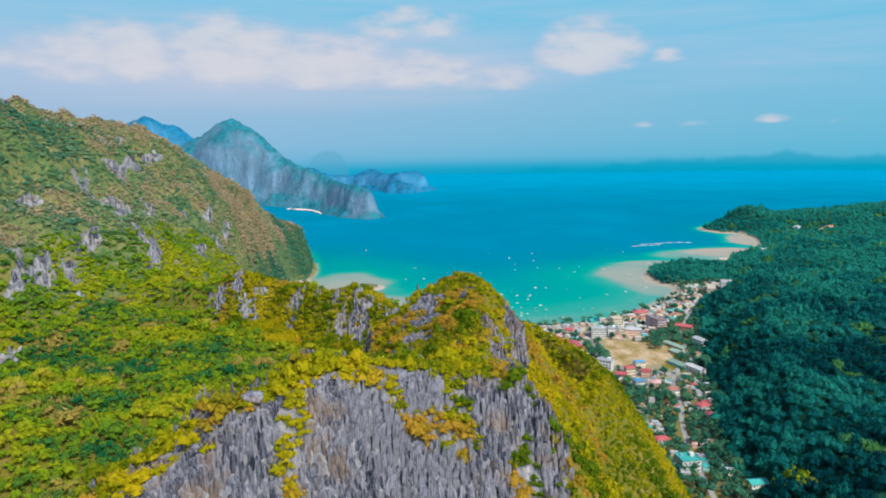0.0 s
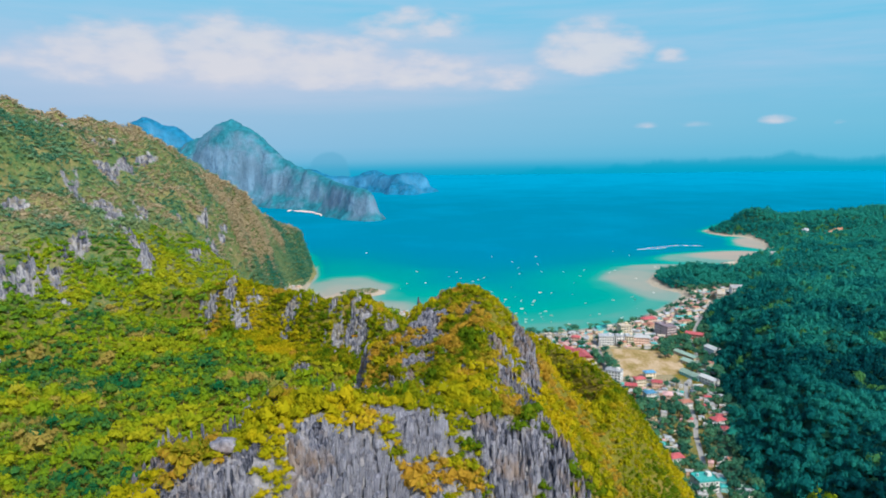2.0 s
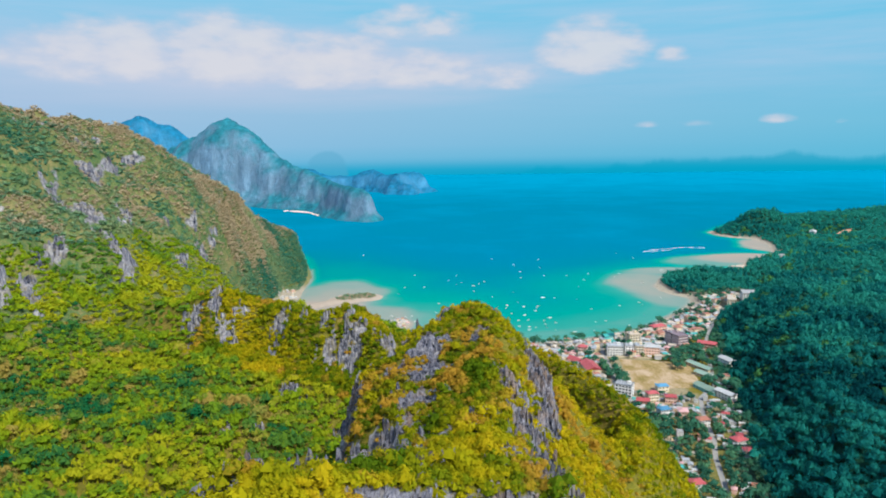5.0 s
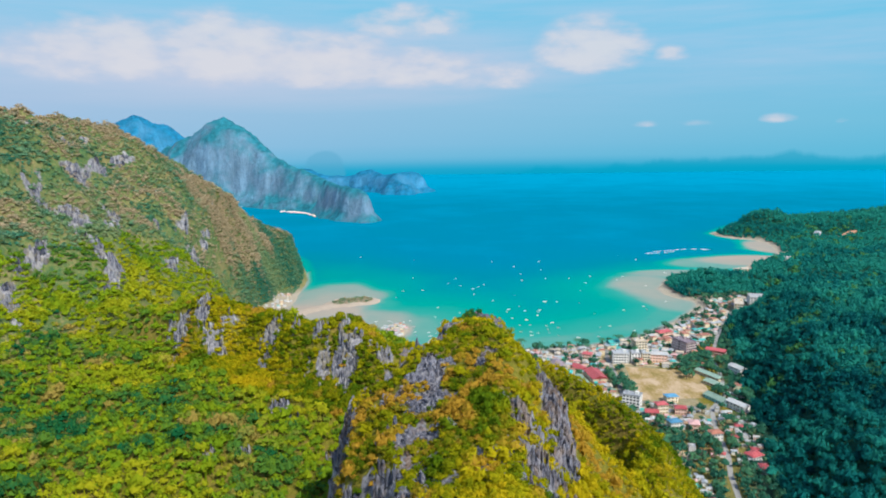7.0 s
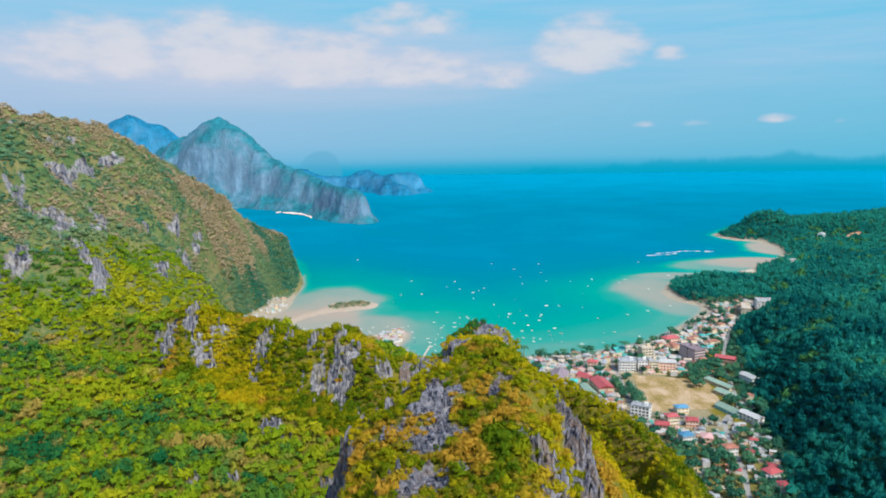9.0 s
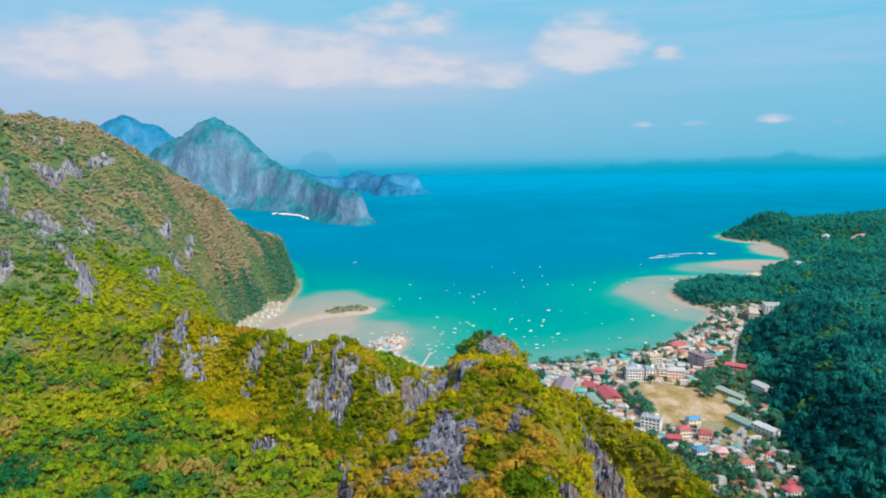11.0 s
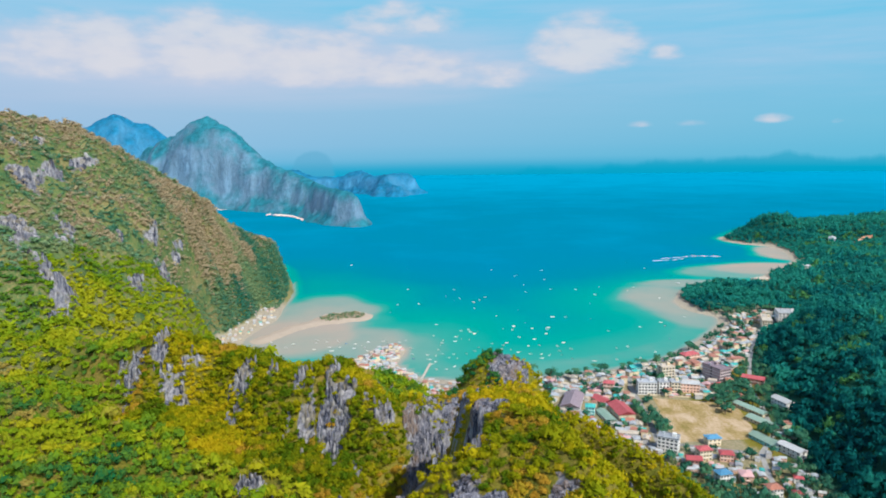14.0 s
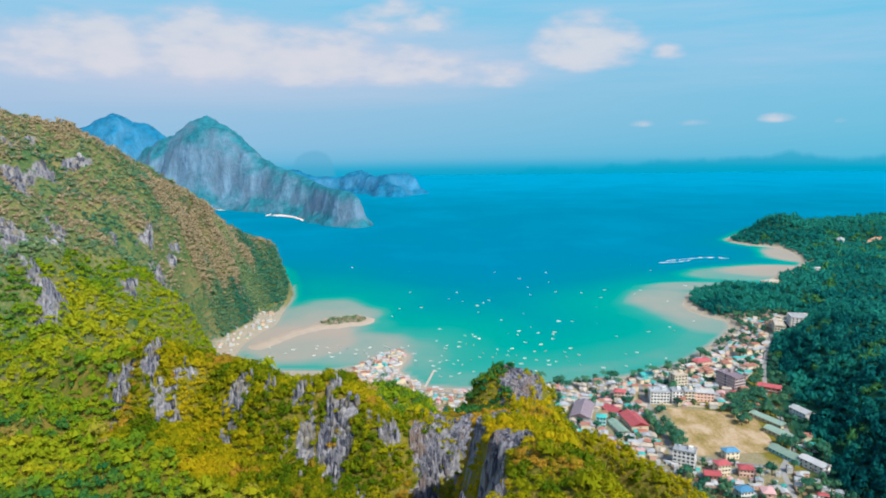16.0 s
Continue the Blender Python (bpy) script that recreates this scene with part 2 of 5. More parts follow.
def land(x, y):
    """Height of the ground, with how rocky it is."""
    x, y = np.asarray(x, float), np.asarray(y, float)
    sd = shore(x, y)
    wob = (fractal(x, y, 60, 4, 3) - 0.5)
    low = np.where(sd > 0, 4.0 * (1 - np.exp(-sd / 28.0)), np.maximum(sd * 0.05, -6))
    # low wooded hills of the east
    hill = ease(0, 75, x - forest_edge(y)) * (30 + 26 * (fractal(x, y, 150, 3, 8) - 0.45) + 26 * (fractal(x, y, 120, 3, 18, True) - 0.6)) * ease(0, 90, sd) * (1 - 0.55 * ease(900, 1250, y))
    for cx, cy, r, h in ((812, 1912, 88, 47), (1000, 1850, 170, 40), (1300, 1900, 260, 54), (420, 1285, 70, 9), (430, 800, 140, 16), (1100, 1500, 240, 20)):
        hill = np.maximum(hill, h * np.exp(-((x - cx) ** 2 + (y - cy) ** 2) / (r * r)) * ease(-10, 70, sd))
    z = low + hill
    # the long western mountain
    d, h, s = crest_of(CREST_WEST, x, y)
    gully = fractal(x, y, 110, 4, 21, True) - 0.6
    west = h * (1 - 0.0027 * d) + gully * 52 * ease(15, 110, d) + (fractal(x, y, 48, 3, 23, True) - 0.6) * 20 + wob * 14
    west = west * np.clip(1 - 0.0016 * np.maximum(d - 215, 0), 0, 1) - np.maximum(d - 235, 0) * 0.9
    west = west + 9 * np.tanh((west - 222) / 8) * ease(1150, 1000, y) + 7 * np.tanh((west - 150) / 8)
    tip = ease(1170, 1330, y)
    near_sea = ((1 - tip) * ease(16, 82, sd) + tip * ease(-8, 34, sd)) ** 0.8
    west = west * near_sea - 25 * (1 - near_sea)
    # the wooded hollow between
    floor = 97 + 30 * (fractal(x, y, 120, 3, 5) - 0.5) + wob * 8
    floor = floor * (1 - ease(610, 860, y + 0.25 * np.maximum(-x - 250, 0))) * (1 - ease(-70, 30, x)) - 12 * ease(650, 860, y) - 12 * ease(-20, 60, x)
    # the saddle that closes it to the north
    d, h, s = crest_of(CREST_SADDLE, x, y)
    saddle = h - np.where(s > 0, np.where(d < 8, 0.4 * d, 3.2 + 1.5 * (d - 8)), 0.35 * np.minimum(d, 12) + 0.95 * np.maximum(d - 12, 0)) + wob * 9
    # the peak
    d, h, s = crest_of(CREST_PEAK, x, y)
    front = 1 - ease(200, 245, y)
    right = np.where(d < 6, 0.5 * d, 3 + (EAST_FALL + 0.35 * front) * (d - 6))
    brim = np.interp(y, [150, 230, 270, 284, 300, 345, 364, 460, 560], [14, 24, 26, 44, 46, 54, 12, 8, 12])
    left = np.where((y > 290) & (y < 364), 0.32, 0.22) * np.minimum(d, np.minimum(brim, 30)) + 0.72 * np.clip(d - 30, 0, np.maximum(brim - 30, 0)) + np.where(y > 345, 4.2, 3.4) * np.maximum(d - brim, 0)
    crags = fractal(x, y, 16, 3, 31, True) - 0.6 + 0.9 * front * (fractal(x, y * 0.3, 11, 3, 39, True) - 0.6)
    peak = h - np.where(s > 0, right, left) - 40 * np.exp(-((x + 37) / 7) ** 2 - ((y - 270) / 8) ** 2) + wob * 10 + crags * 7 * ease(4, 20, d)
    d, h, s = crest_of(CREST_SHOULDER, x, y)
    shoulder = h - SHOULDER_FALL * np.maximum(d - 5, 0) + wob * 9
    knob = KNOB[2] - 27 * (np.hypot((x - KNOB[0]) / KNOB[3], (y - KNOB[1]) / 20) * (1 + 0.5 * wob)) ** 3.2 + crags * 3
    floor = floor - 34 * np.exp(-((x + 46) / 26) ** 2 - ((y - 452) / 42) ** 2)
    z = blend_max(z, west, 9)
    z = blend_max(z, floor, 7)
    z = blend_max(z, saddle, 6)
    z = blend_max(z, shoulder, 8)
    z = blend_max(z, peak, 3)
    z = blend_max(z, np.maximum(knob, -50), 3)
    return z, sd


def slope_at(x, y, e=2.5):
    zx, _ = land(x + e, y)
    z0, sd = land(x, y)
    zy, _ = land(x, y + e)
    return z0, sd, np.hypot((zx - z0) / e, (zy - z0) / e), (zx - z0) / e, (zy - z0) / e


# bare faces of the western mountain: along the coast, height, half length, half height
CLIFFS = [(744, 148, 13, 28), (787, 177, 11, 9), (838, 169, 5, 14), (919, 152, 5, 9), (964, 148, 12, 11), (1012, 122, 9, 14), (940, 104, 18, 14), (860, 115, 11, 8), (885, 217, 26, 10),
          (932, 226, 24, 9), (1006, 229, 20, 8), (591, 140, 17, 13), (620, 128, 7, 15), (685, 155, 9, 13), (691, 193, 11, 6), (556, 137, 9, 13), (655, 150, 5, 9)]
# outcrops of the saddle and the hollow, and of the peak's brow: place and radius
OUTCROPS = [(-138, 572, 7), (-201, 602, 7), (-216, 598, 5), (-121, 563, 5), (-103, 552, 4.5), (-82, 552, 4.5), (-83, 535, 8), (-98, 537, 6), (-78, 521, 8), (-53, 521, 6), (-37, 526, 8), (-18, 533, 7),
            (-114, 489, 7), (-131, 418, 4), (-115, 420, 3.5), (-63, 473, 6), (-29, 534, 7)]
BROW_ROCKS = [(-16, 262, 8), (-18, 286, 7), (-17, 307, 6), (-15, 270, 7), (15, 280, 7), (16, 290, 6), (-7, 392, 6), (5, 327, 3), (-2, 396, 4), (-10, 402, 6), (-12, 438, 7), (-16, 328, 7), (14, 300, 6), (8, 232, 6)]


def patches(spots, x, y, wob):
    share = np.zeros(np.shape(x))
    for cx, cy, r in spots:
        share = np.maximum(share, ease(1.25, 0.65, np.hypot((x - cx) / r, (y - cy) / (1.3 * r)) * (1 + 2.2 * wob)))
    return share


def bare_rock(x, y, z, steep):
    """Share of bare limestone, 0 to 1: the steep faces, in patches."""
    patch, streaks = fractal(x, y, 34, 4, 51) - 0.5, fractal(x * 1.9, y * 0.55, 30, 4, 53) - 0.5
    fray = fractal(y, z * 0.35, 9, 4, 57) - 0.5
    mountain = ease(0.2, 0.3, patch * 0.8 + streaks * 0.5) * 0.8
    for cy, cz, ry, rz in CLIFFS:
        mountain = np.maximum(mountain, ease(1.2, 0.7, np.hypot((y - cy - 1.1 * (z - cz)) / ry, (z - cz) / rz) * (1 + 1.6 * fray)))
    mountain = mountain * (1 - 0.85 * ease(1100, 1220, y))
    saddle = np.maximum(0.8 * ease(0.10, 0.17, (fractal(x, y * 0.45, 12, 4, 55) - 0.5) * 0.85 + patch * 0.4) * ease(0.3, 0.8, steep), patches(OUTCROPS, x, y, fractal(x, y * 0.35, 4.5, 3, 58) - 0.5))
    wall = ease(240, 216, y) * ease(-125, -100, x) * ease(44, 24, x - 0.12 * (y - 200))
    front = ease(-0.36, -0.22, patch * 0.7 + streaks * 0.6) * wall * ease(0.3, 0.6, steep)
    d, _, s = crest_of(CREST_PEAK, x, y)
    west_face = ease(1.4, 2.2, steep + patch * 3.0 - 0.9 * ease(400, 440, y)) * (s < 0) * np.where(y > 400, 0.75 * ease(-0.08, 0.08, streaks), 1.0)
    brow = np.maximum(patches(BROW_ROCKS, x, y, fractal(x, y, 6, 3, 59) - 0.5), 0.8 * ease(0.14, 0.22, patch * 0.7 + streaks * 0.5)) * (x < 45)
    edge = ease(7, 3, np.abs(x - 27 - 4 * streaks)) * ease(285, 295, y) * ease(352, 335, y)
    top = ease(14, 9, np.hypot(x - 14, (y - 564) * 0.8)) * 0.95
    central = np.maximum.reduce([front, west_face, brow, edge, top])
    on = (s > 0) & (d < 160) & (x > -105) | (s < 0) & (d < np.where(y > 440, 24, np.where((y > 280) & (y < 362), 64, 52)))
    return ease(70, 110, y) * np.where(on & (y < 600), central, np.where((x < -300) | (y > 720), mountain, np.where(x < 25, saddle, 0.0)))


def spaced(*stretches):
    """Grid lines: (from, to, step) after one another."""
    return np.concatenate([np.arange(a, b, s) for a, b, s in stretches] + [[stretches[-1][1]]])


def sheet(xs, ys):
    gx, gy = np.meshgrid(xs, ys)
    nx, ny = len(xs), len(ys)
    i = np.arange((nx - 1) * (ny - 1))
    a = i // (nx - 1) * nx + i % (nx - 1)
    return gx.ravel(), gy.ravel(), np.stack([a, a + 1, a + nx + 1, a + nx], 1)


gx, gy, quads = sheet(spaced((-4800, -1200, 600), (-1200, -620, 29), (-620, -110, 5), (-110, 180, 2.4), (180, 440, 5.5), (440, 1400, 15), (1400, 4800, 425)),
                      spaced((-1500, -200, 260), (-200, 90, 14), (90, 600, 2.6), (600, 1000, 5.5), (1000, 2260, 13), (2260, 4900, 440)))
gz, gsd, gs, _, _ = slope_at(gx, gy)
sand_share = ease(24, 12, gsd) * (gz < 5) * (1 - 0.8 * ease(1200, 1260, gy) * (gx < -200)) + ease(4, 12, gsd) * np.where(gx < -40, 0.9, 0.55) * (gz < 5.2) * (1 - ease(1170, 1200, gy) * (gx < -200)) * (1 - ease(-4, 12, gx - forest_edge(gy))) * (0.25 + 0.75 * ease(630, 690, gy)) * (gy > 430)
put_mesh("ground", mesh_of("ground", np.stack([gx, gy, gz], 1), quads, {"rock": bare_rock(gx, gy, gz, gs), "sand": np.clip(sand_share, 0, 1), "wood": np.maximum(ease(-22, -8, gx - forest_edge(gy)) * (gy > 300), ease(1130, 1160, gy) * ease(335, 350, gx)), "scrub": ease(-250, -330, gx) * ease(500, 600, gy)}, True),
         MAT_GROUND, label="karst hills, wooded hollow and sandy shore around the bay", category="ground", kind="structure")

# ---- the sea, its shoals and sand flats ----
FLATS = [(-205, 1160, 95, 125, 0.90), (-215, 1050, 95, 95, 0.95), (-135, 1020, 70, 80, 0.89), (318, 1235, 66, 128, 0.90), (330, 1120, 48, 60, 0.88), (400, 1352, 110, 36, 0.90), (262, 1030, 42, 90, 0.72),
         (595, 1475, 140, 70, 0.95), (505, 1440, 110, 62, 0.86), (702, 1640, 66, 112, 0.95), (40, 925, 200, 60, 0.72)]


def shoal_haze_of(x, y):
    sd = shore(x, y)
    wide = np.interp(y, [880, 1250, 1420, 1700, 2600], [330, 270, 150, 70, 50])
    v = 0.66 * np.exp(-np.maximum(-sd - 40, 0) / wide) * (0.25 + 0.75 * ease(-480, -120, x - 0.12 * (y - 1000)) * ease(620, 250, x - 0.45 * np.maximum(y - 1000, 0)))
    # beyond the deep band this falls to 0, the stop that holds painted haze
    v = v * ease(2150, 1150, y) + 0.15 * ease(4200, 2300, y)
    bend = 1 + 0.5 * (fractal(x, y, 70, 3, 71) - 0.5)
    for cx, cy, rx, ry, top in FLATS:
        q = np.hypot((x - cx) / rx, (y - cy) / ry) * bend
        v = np.maximum(v, v + (top - v) * ease(1.25, 0.62, q))
    return np.maximum(v, 0.62 * ease(-42, -12, sd) + 0.32 * ease(-16, -2, sd) * (y < 1900) * (x > -300))


wx, wy, wq = sheet(spaced((-4800, -900, 300), (-900, -400, 25), (-400, 900, 7), (900, 1500, 25), (1500, 4800, 300)),
                   spaced((600, 860, 65), (860, 1750, 7), (1750, 2400, 22), (2400, 4900, 125)))
put_mesh("water", mesh_of("water", np.stack([wx, wy, 0 * wx], 1), wq, {"shoal_haze": shoal_haze_of(wx, wy)}, True),
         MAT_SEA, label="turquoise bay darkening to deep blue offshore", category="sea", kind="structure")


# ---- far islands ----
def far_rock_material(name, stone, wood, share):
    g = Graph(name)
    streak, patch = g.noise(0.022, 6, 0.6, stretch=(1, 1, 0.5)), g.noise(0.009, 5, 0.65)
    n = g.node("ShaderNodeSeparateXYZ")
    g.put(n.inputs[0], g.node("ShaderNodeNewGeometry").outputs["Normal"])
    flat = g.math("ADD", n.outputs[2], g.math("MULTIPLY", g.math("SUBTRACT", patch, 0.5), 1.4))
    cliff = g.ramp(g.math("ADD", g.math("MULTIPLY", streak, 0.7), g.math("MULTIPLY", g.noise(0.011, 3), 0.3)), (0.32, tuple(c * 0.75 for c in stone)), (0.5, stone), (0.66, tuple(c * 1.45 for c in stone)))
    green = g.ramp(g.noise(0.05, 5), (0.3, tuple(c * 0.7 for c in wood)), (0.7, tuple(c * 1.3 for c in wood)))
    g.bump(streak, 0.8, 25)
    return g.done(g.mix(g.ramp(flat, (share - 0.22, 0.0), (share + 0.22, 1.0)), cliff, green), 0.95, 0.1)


# distance haze is mixed into these blue-grey rock and wood colours
MAT_FAR = far_rock_material("hazed_limestone", (0.115, 0.20, 0.275), (0.018, 0.155, 0.20), 0.53)
MAT_FARTHER = far_rock_material("hazed_blue_limestone", (0.05, 0.20, 0.33), (0.01, 0.15, 0.27), 0.5)
MAT_BEACH = plain("pale_beach_sand", (0.72, 0.66, 0.56), 0.95, 0.1, 0.05)


def island(name, x0, x1, y0, y1, step, height, material, label):
    """A rocky island: a height function over a rectangle; what lies under water is left away."""
    ix, iy, q = sheet(np.arange(x0, x1 + step, step), np.arange(y0, y1 + step, step))
    iz = height(ix, iy)
    keep = (iz[q] > -3).any(1)
    return put_mesh(name, mesh_of(name, np.stack([ix, iy, np.maximum(iz, -6)], 1), q[keep], None, True), material, label=label, category="island")


def karst_island(x, y, crests, wide, size, seed):
    """Rock walls under a crest: near the ridge a rounded wooded back, then cliffs cut by gullies, then a wooded foot."""
    z = np.full(np.shape(x), -60.0)
    cut = fractal(x, y, size, 5, seed, True) - 0.62
    for points in crests:
        d, h, _ = crest_of(points, x + 26 * (fractal(x, y, 90, 3, seed + 3) - 0.5), y + 26 * (fractal(x, y, 90, 3, seed + 4) - 0.5))
        q = d / (wide * (18 + h)) * (1 - 0.55 * cut)
        drop = np.interp(q, [0, 0.18, 0.42, 0.62, 1.0, 1.6], [0, 0.05, 0.30, 0.74, 1.0, 1.35])
        z = np.maximum(z, h * (1 - drop) - 4 * ease(0.9, 1.1, q))
    return z + cut * 0.16 * size * ease(0, 60, z) * ease(0.5, 0.9, 1 - z / 420) + (fractal(x, y, size * 0.3, 4, seed + 7, True) - 0.62) * 0.10 * size * ease(-4, 40, z)


SUMMIT_RIDGE = [(-1240, 3040, 235), (-1166, 2990, 262), (-1087, 2965, 284), (-1014, 2929, 333), (-961, 2905, 347), (-884, 2868, 314), (-798, 2821, 252), (-735, 2777, 204), (-658, 2715, 158), (-568, 2633, 142), (-500, 2560, 112)]
POINT_RIDGE = [(-560, 2620, 128), (-486, 2545, 110), (-445, 2430, 107), (-395, 2320, 106), (-345, 2250, 104), (-312, 2222, 98), (-296, 2208, 90)]
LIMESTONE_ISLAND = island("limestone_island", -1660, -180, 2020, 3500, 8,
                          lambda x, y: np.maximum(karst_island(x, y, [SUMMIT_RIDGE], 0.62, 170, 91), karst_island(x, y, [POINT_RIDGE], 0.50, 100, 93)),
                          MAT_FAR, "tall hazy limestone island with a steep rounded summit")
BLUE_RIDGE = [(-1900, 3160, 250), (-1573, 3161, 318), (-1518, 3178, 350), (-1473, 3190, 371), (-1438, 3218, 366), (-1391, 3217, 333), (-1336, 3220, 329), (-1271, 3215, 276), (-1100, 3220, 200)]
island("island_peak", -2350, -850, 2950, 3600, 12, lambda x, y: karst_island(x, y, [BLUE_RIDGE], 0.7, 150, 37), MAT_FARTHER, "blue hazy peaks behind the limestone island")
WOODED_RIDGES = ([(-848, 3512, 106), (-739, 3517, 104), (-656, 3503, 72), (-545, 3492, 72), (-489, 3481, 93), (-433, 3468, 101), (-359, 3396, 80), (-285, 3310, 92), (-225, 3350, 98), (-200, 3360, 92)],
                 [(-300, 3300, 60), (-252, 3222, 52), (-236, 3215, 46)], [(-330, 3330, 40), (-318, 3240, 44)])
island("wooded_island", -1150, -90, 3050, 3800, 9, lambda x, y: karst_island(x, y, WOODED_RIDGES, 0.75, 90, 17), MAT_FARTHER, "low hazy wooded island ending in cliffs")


# ---- the sky over the horizon, a far backdrop ----
CLOUDS = ((-33, 5.7, 8, 1.5, 0.7), (-27, 6.0, 8, 3.9, 0.9), (-18.5, 6.1, 8.5, 4.6, 1.0), (-10.5, 5.6, 7.5, 3.7, 1.0), (-3.5, 5.2, 8, 2.7, 0.85), (3.0, 4.7, 6.5, 2.0, 0.62), (-4, 8.9, 6, 2.4, 0.7),
          (10.7, 6.5, 5.4, 3.6, 1.0), (16.8, 6.1, 1.9, 1.0, 0.55), (24.5, 1.05, 1.8, 0.6, 0.6), (28.6, 0.8, 0.8, 0.4, 0.4), (15, 0.8, 1.2, 0.45, 0.35), (18.5, 0.8, 1.8, 0.45, 0.3))


def sky_material():
    g = Graph("far_sky")
    p = g.node("ShaderNodeSeparateXYZ")
    g.put(p.inputs[0], g.where())
    az = g.math("MULTIPLY", g.math("ARCTAN2", p.outputs[0], p.outputs[1]), 57.2958)
    reach = g.math("SQRT", g.math("ADD", g.math("MULTIPLY", p.outputs[0], p.outputs[0]), g.math("MULTIPLY", p.outputs[1], p.outputs[1])))
    el = g.math("MULTIPLY", g.math("DIVIDE", p.outputs[2], reach), 57.2958)
    flow = g.node("ShaderNodeCombineXYZ")
    g.put(flow.inputs[0], az)
    g.put(flow.inputs[1], g.math("MULTIPLY", el, 2.3))
    warp = g.noise(0.34, 6, 0.5, flow.outputs[0])
    wisp = g.noise(0.16, 6, 0.6, flow.outputs[0], (0.35, 1.6, 1.0))
    side = g.math("MULTIPLY_ADD", az, 1 / 66.0, 0.5, clamp=True)
    lift = g.math("MULTIPLY_ADD", el, 1 / 18.0, 4.5 / 18)
    # lowest stops paint the far sea and horizon haze onto the glowing backdrop
    air_w = g.ramp(lift, (0.07, (0.0, 0.385, 0.63)), (0.105, (0.03, 0.42, 0.68)), (0.15, (0.20, 0.51, 0.77)), (0.22, (0.32, 0.55, 0.80)), (0.42, (0.41, 0.58, 0.80)), (0.62, (0.38, 0.61, 0.84)), (0.88, (0.22, 0.62, 0.88)))
    air_e = g.ramp(lift, (0.07, (0.0, 0.39, 0.62)), (0.12, (0.0, 0.43, 0.67)), (0.165, (0.12, 0.53, 0.76)), (0.30, (0.18, 0.56, 0.78)), (0.60, (0.20, 0.59, 0.85)), (0.88, (0.15, 0.60, 0.87)))
    air = g.mix(side, air_w, air_e)
    # a far low coast to the east and one isle, haze painted into their blues
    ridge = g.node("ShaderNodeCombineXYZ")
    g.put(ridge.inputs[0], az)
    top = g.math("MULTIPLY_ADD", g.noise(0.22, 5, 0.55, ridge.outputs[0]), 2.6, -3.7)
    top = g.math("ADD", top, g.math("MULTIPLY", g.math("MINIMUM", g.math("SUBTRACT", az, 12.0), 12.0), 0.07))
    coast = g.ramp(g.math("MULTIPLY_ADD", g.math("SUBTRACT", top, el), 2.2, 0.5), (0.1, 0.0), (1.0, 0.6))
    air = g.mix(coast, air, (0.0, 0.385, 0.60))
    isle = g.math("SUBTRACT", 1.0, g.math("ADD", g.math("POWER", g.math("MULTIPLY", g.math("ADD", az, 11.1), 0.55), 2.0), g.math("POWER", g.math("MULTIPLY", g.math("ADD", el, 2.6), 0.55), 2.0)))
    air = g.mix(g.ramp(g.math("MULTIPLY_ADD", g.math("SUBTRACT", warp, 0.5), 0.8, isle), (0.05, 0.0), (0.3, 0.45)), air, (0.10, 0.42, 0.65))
    cover = None
    # soft cloud bodies: azimuth, elevation, half width, half height, weight (degrees)
    for a, e, w, h, k in CLOUDS:
        u = g.math("MULTIPLY", g.math("SUBTRACT", az, a), 1 / w)
        v = g.math("MULTIPLY", g.math("SUBTRACT", el, e), 1 / h)
        v = g.math("MAXIMUM", v, g.math("MULTIPLY", v, -1.9))
        q = g.math("SUBTRACT", 1.0, g.math("ADD", g.math("MULTIPLY", u, u), g.math("MULTIPLY", v, v)))
        q = g.math("MULTIPLY", g.math("MAXIMUM", q, 0.0), k)
        cover = q if cover is None else g.math("MAXIMUM", cover, q)
    billow = g.math("MULTIPLY_ADD", g.math("SUBTRACT", warp, 0.5), 1.7, cover)
    cloud = g.math("MULTIPLY", g.ramp(billow, (0.12, 0.0), (0.72, 1.0)), g.ramp(cover, (0.0, 0.0), (0.35, 1.0)))
    veil = g.math("MULTIPLY", g.ramp(wisp, (0.35, 0.0), (0.75, 0.75)), g.ramp(g.math("MULTIPLY_ADD", el, 1 / 14.0, 0.1), (0.2, 0.0), (0.5, 1.0)))
    colour = g.mix(g.math("MULTIPLY", veil, 0.6), air, (0.55, 0.66, 0.86))
    bank_u, bank_v = g.math("MULTIPLY", g.math("ADD", az, 14.0), 1 / 27.0), g.math("MULTIPLY", g.math("SUBTRACT", el, 5.6), 1 / 3.6)
    bank = g.math("SUBTRACT", 1.0, g.math("ADD", g.math("MULTIPLY", bank_u, bank_u), g.math("MULTIPLY", bank_v, bank_v)), clamp=True)
    bank = g.math("MULTIPLY", bank, g.math("MULTIPLY_ADD", wisp, 0.9, 0.35))
    colour = g.mix(g.math("MULTIPLY", bank, 0.75, clamp=True), colour, (0.60, 0.65, 0.82))
    colour = g.mix(g.math("MULTIPLY", cloud, 0.78), colour, g.mix(g.ramp(billow, (0.4, 0.0), (1.1, 1.0)), (0.62, 0.67, 0.81), (0.78, 0.77, 0.82)))
    emit = g.node("ShaderNodeEmission")
    g.put(emit.inputs[0], colour)
    emit.inputs[1].default_value = 0.62
    g.put(g.out.inputs[0], emit.outputs[0])
    return g.mat


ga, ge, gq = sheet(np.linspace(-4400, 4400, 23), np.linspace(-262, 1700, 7))
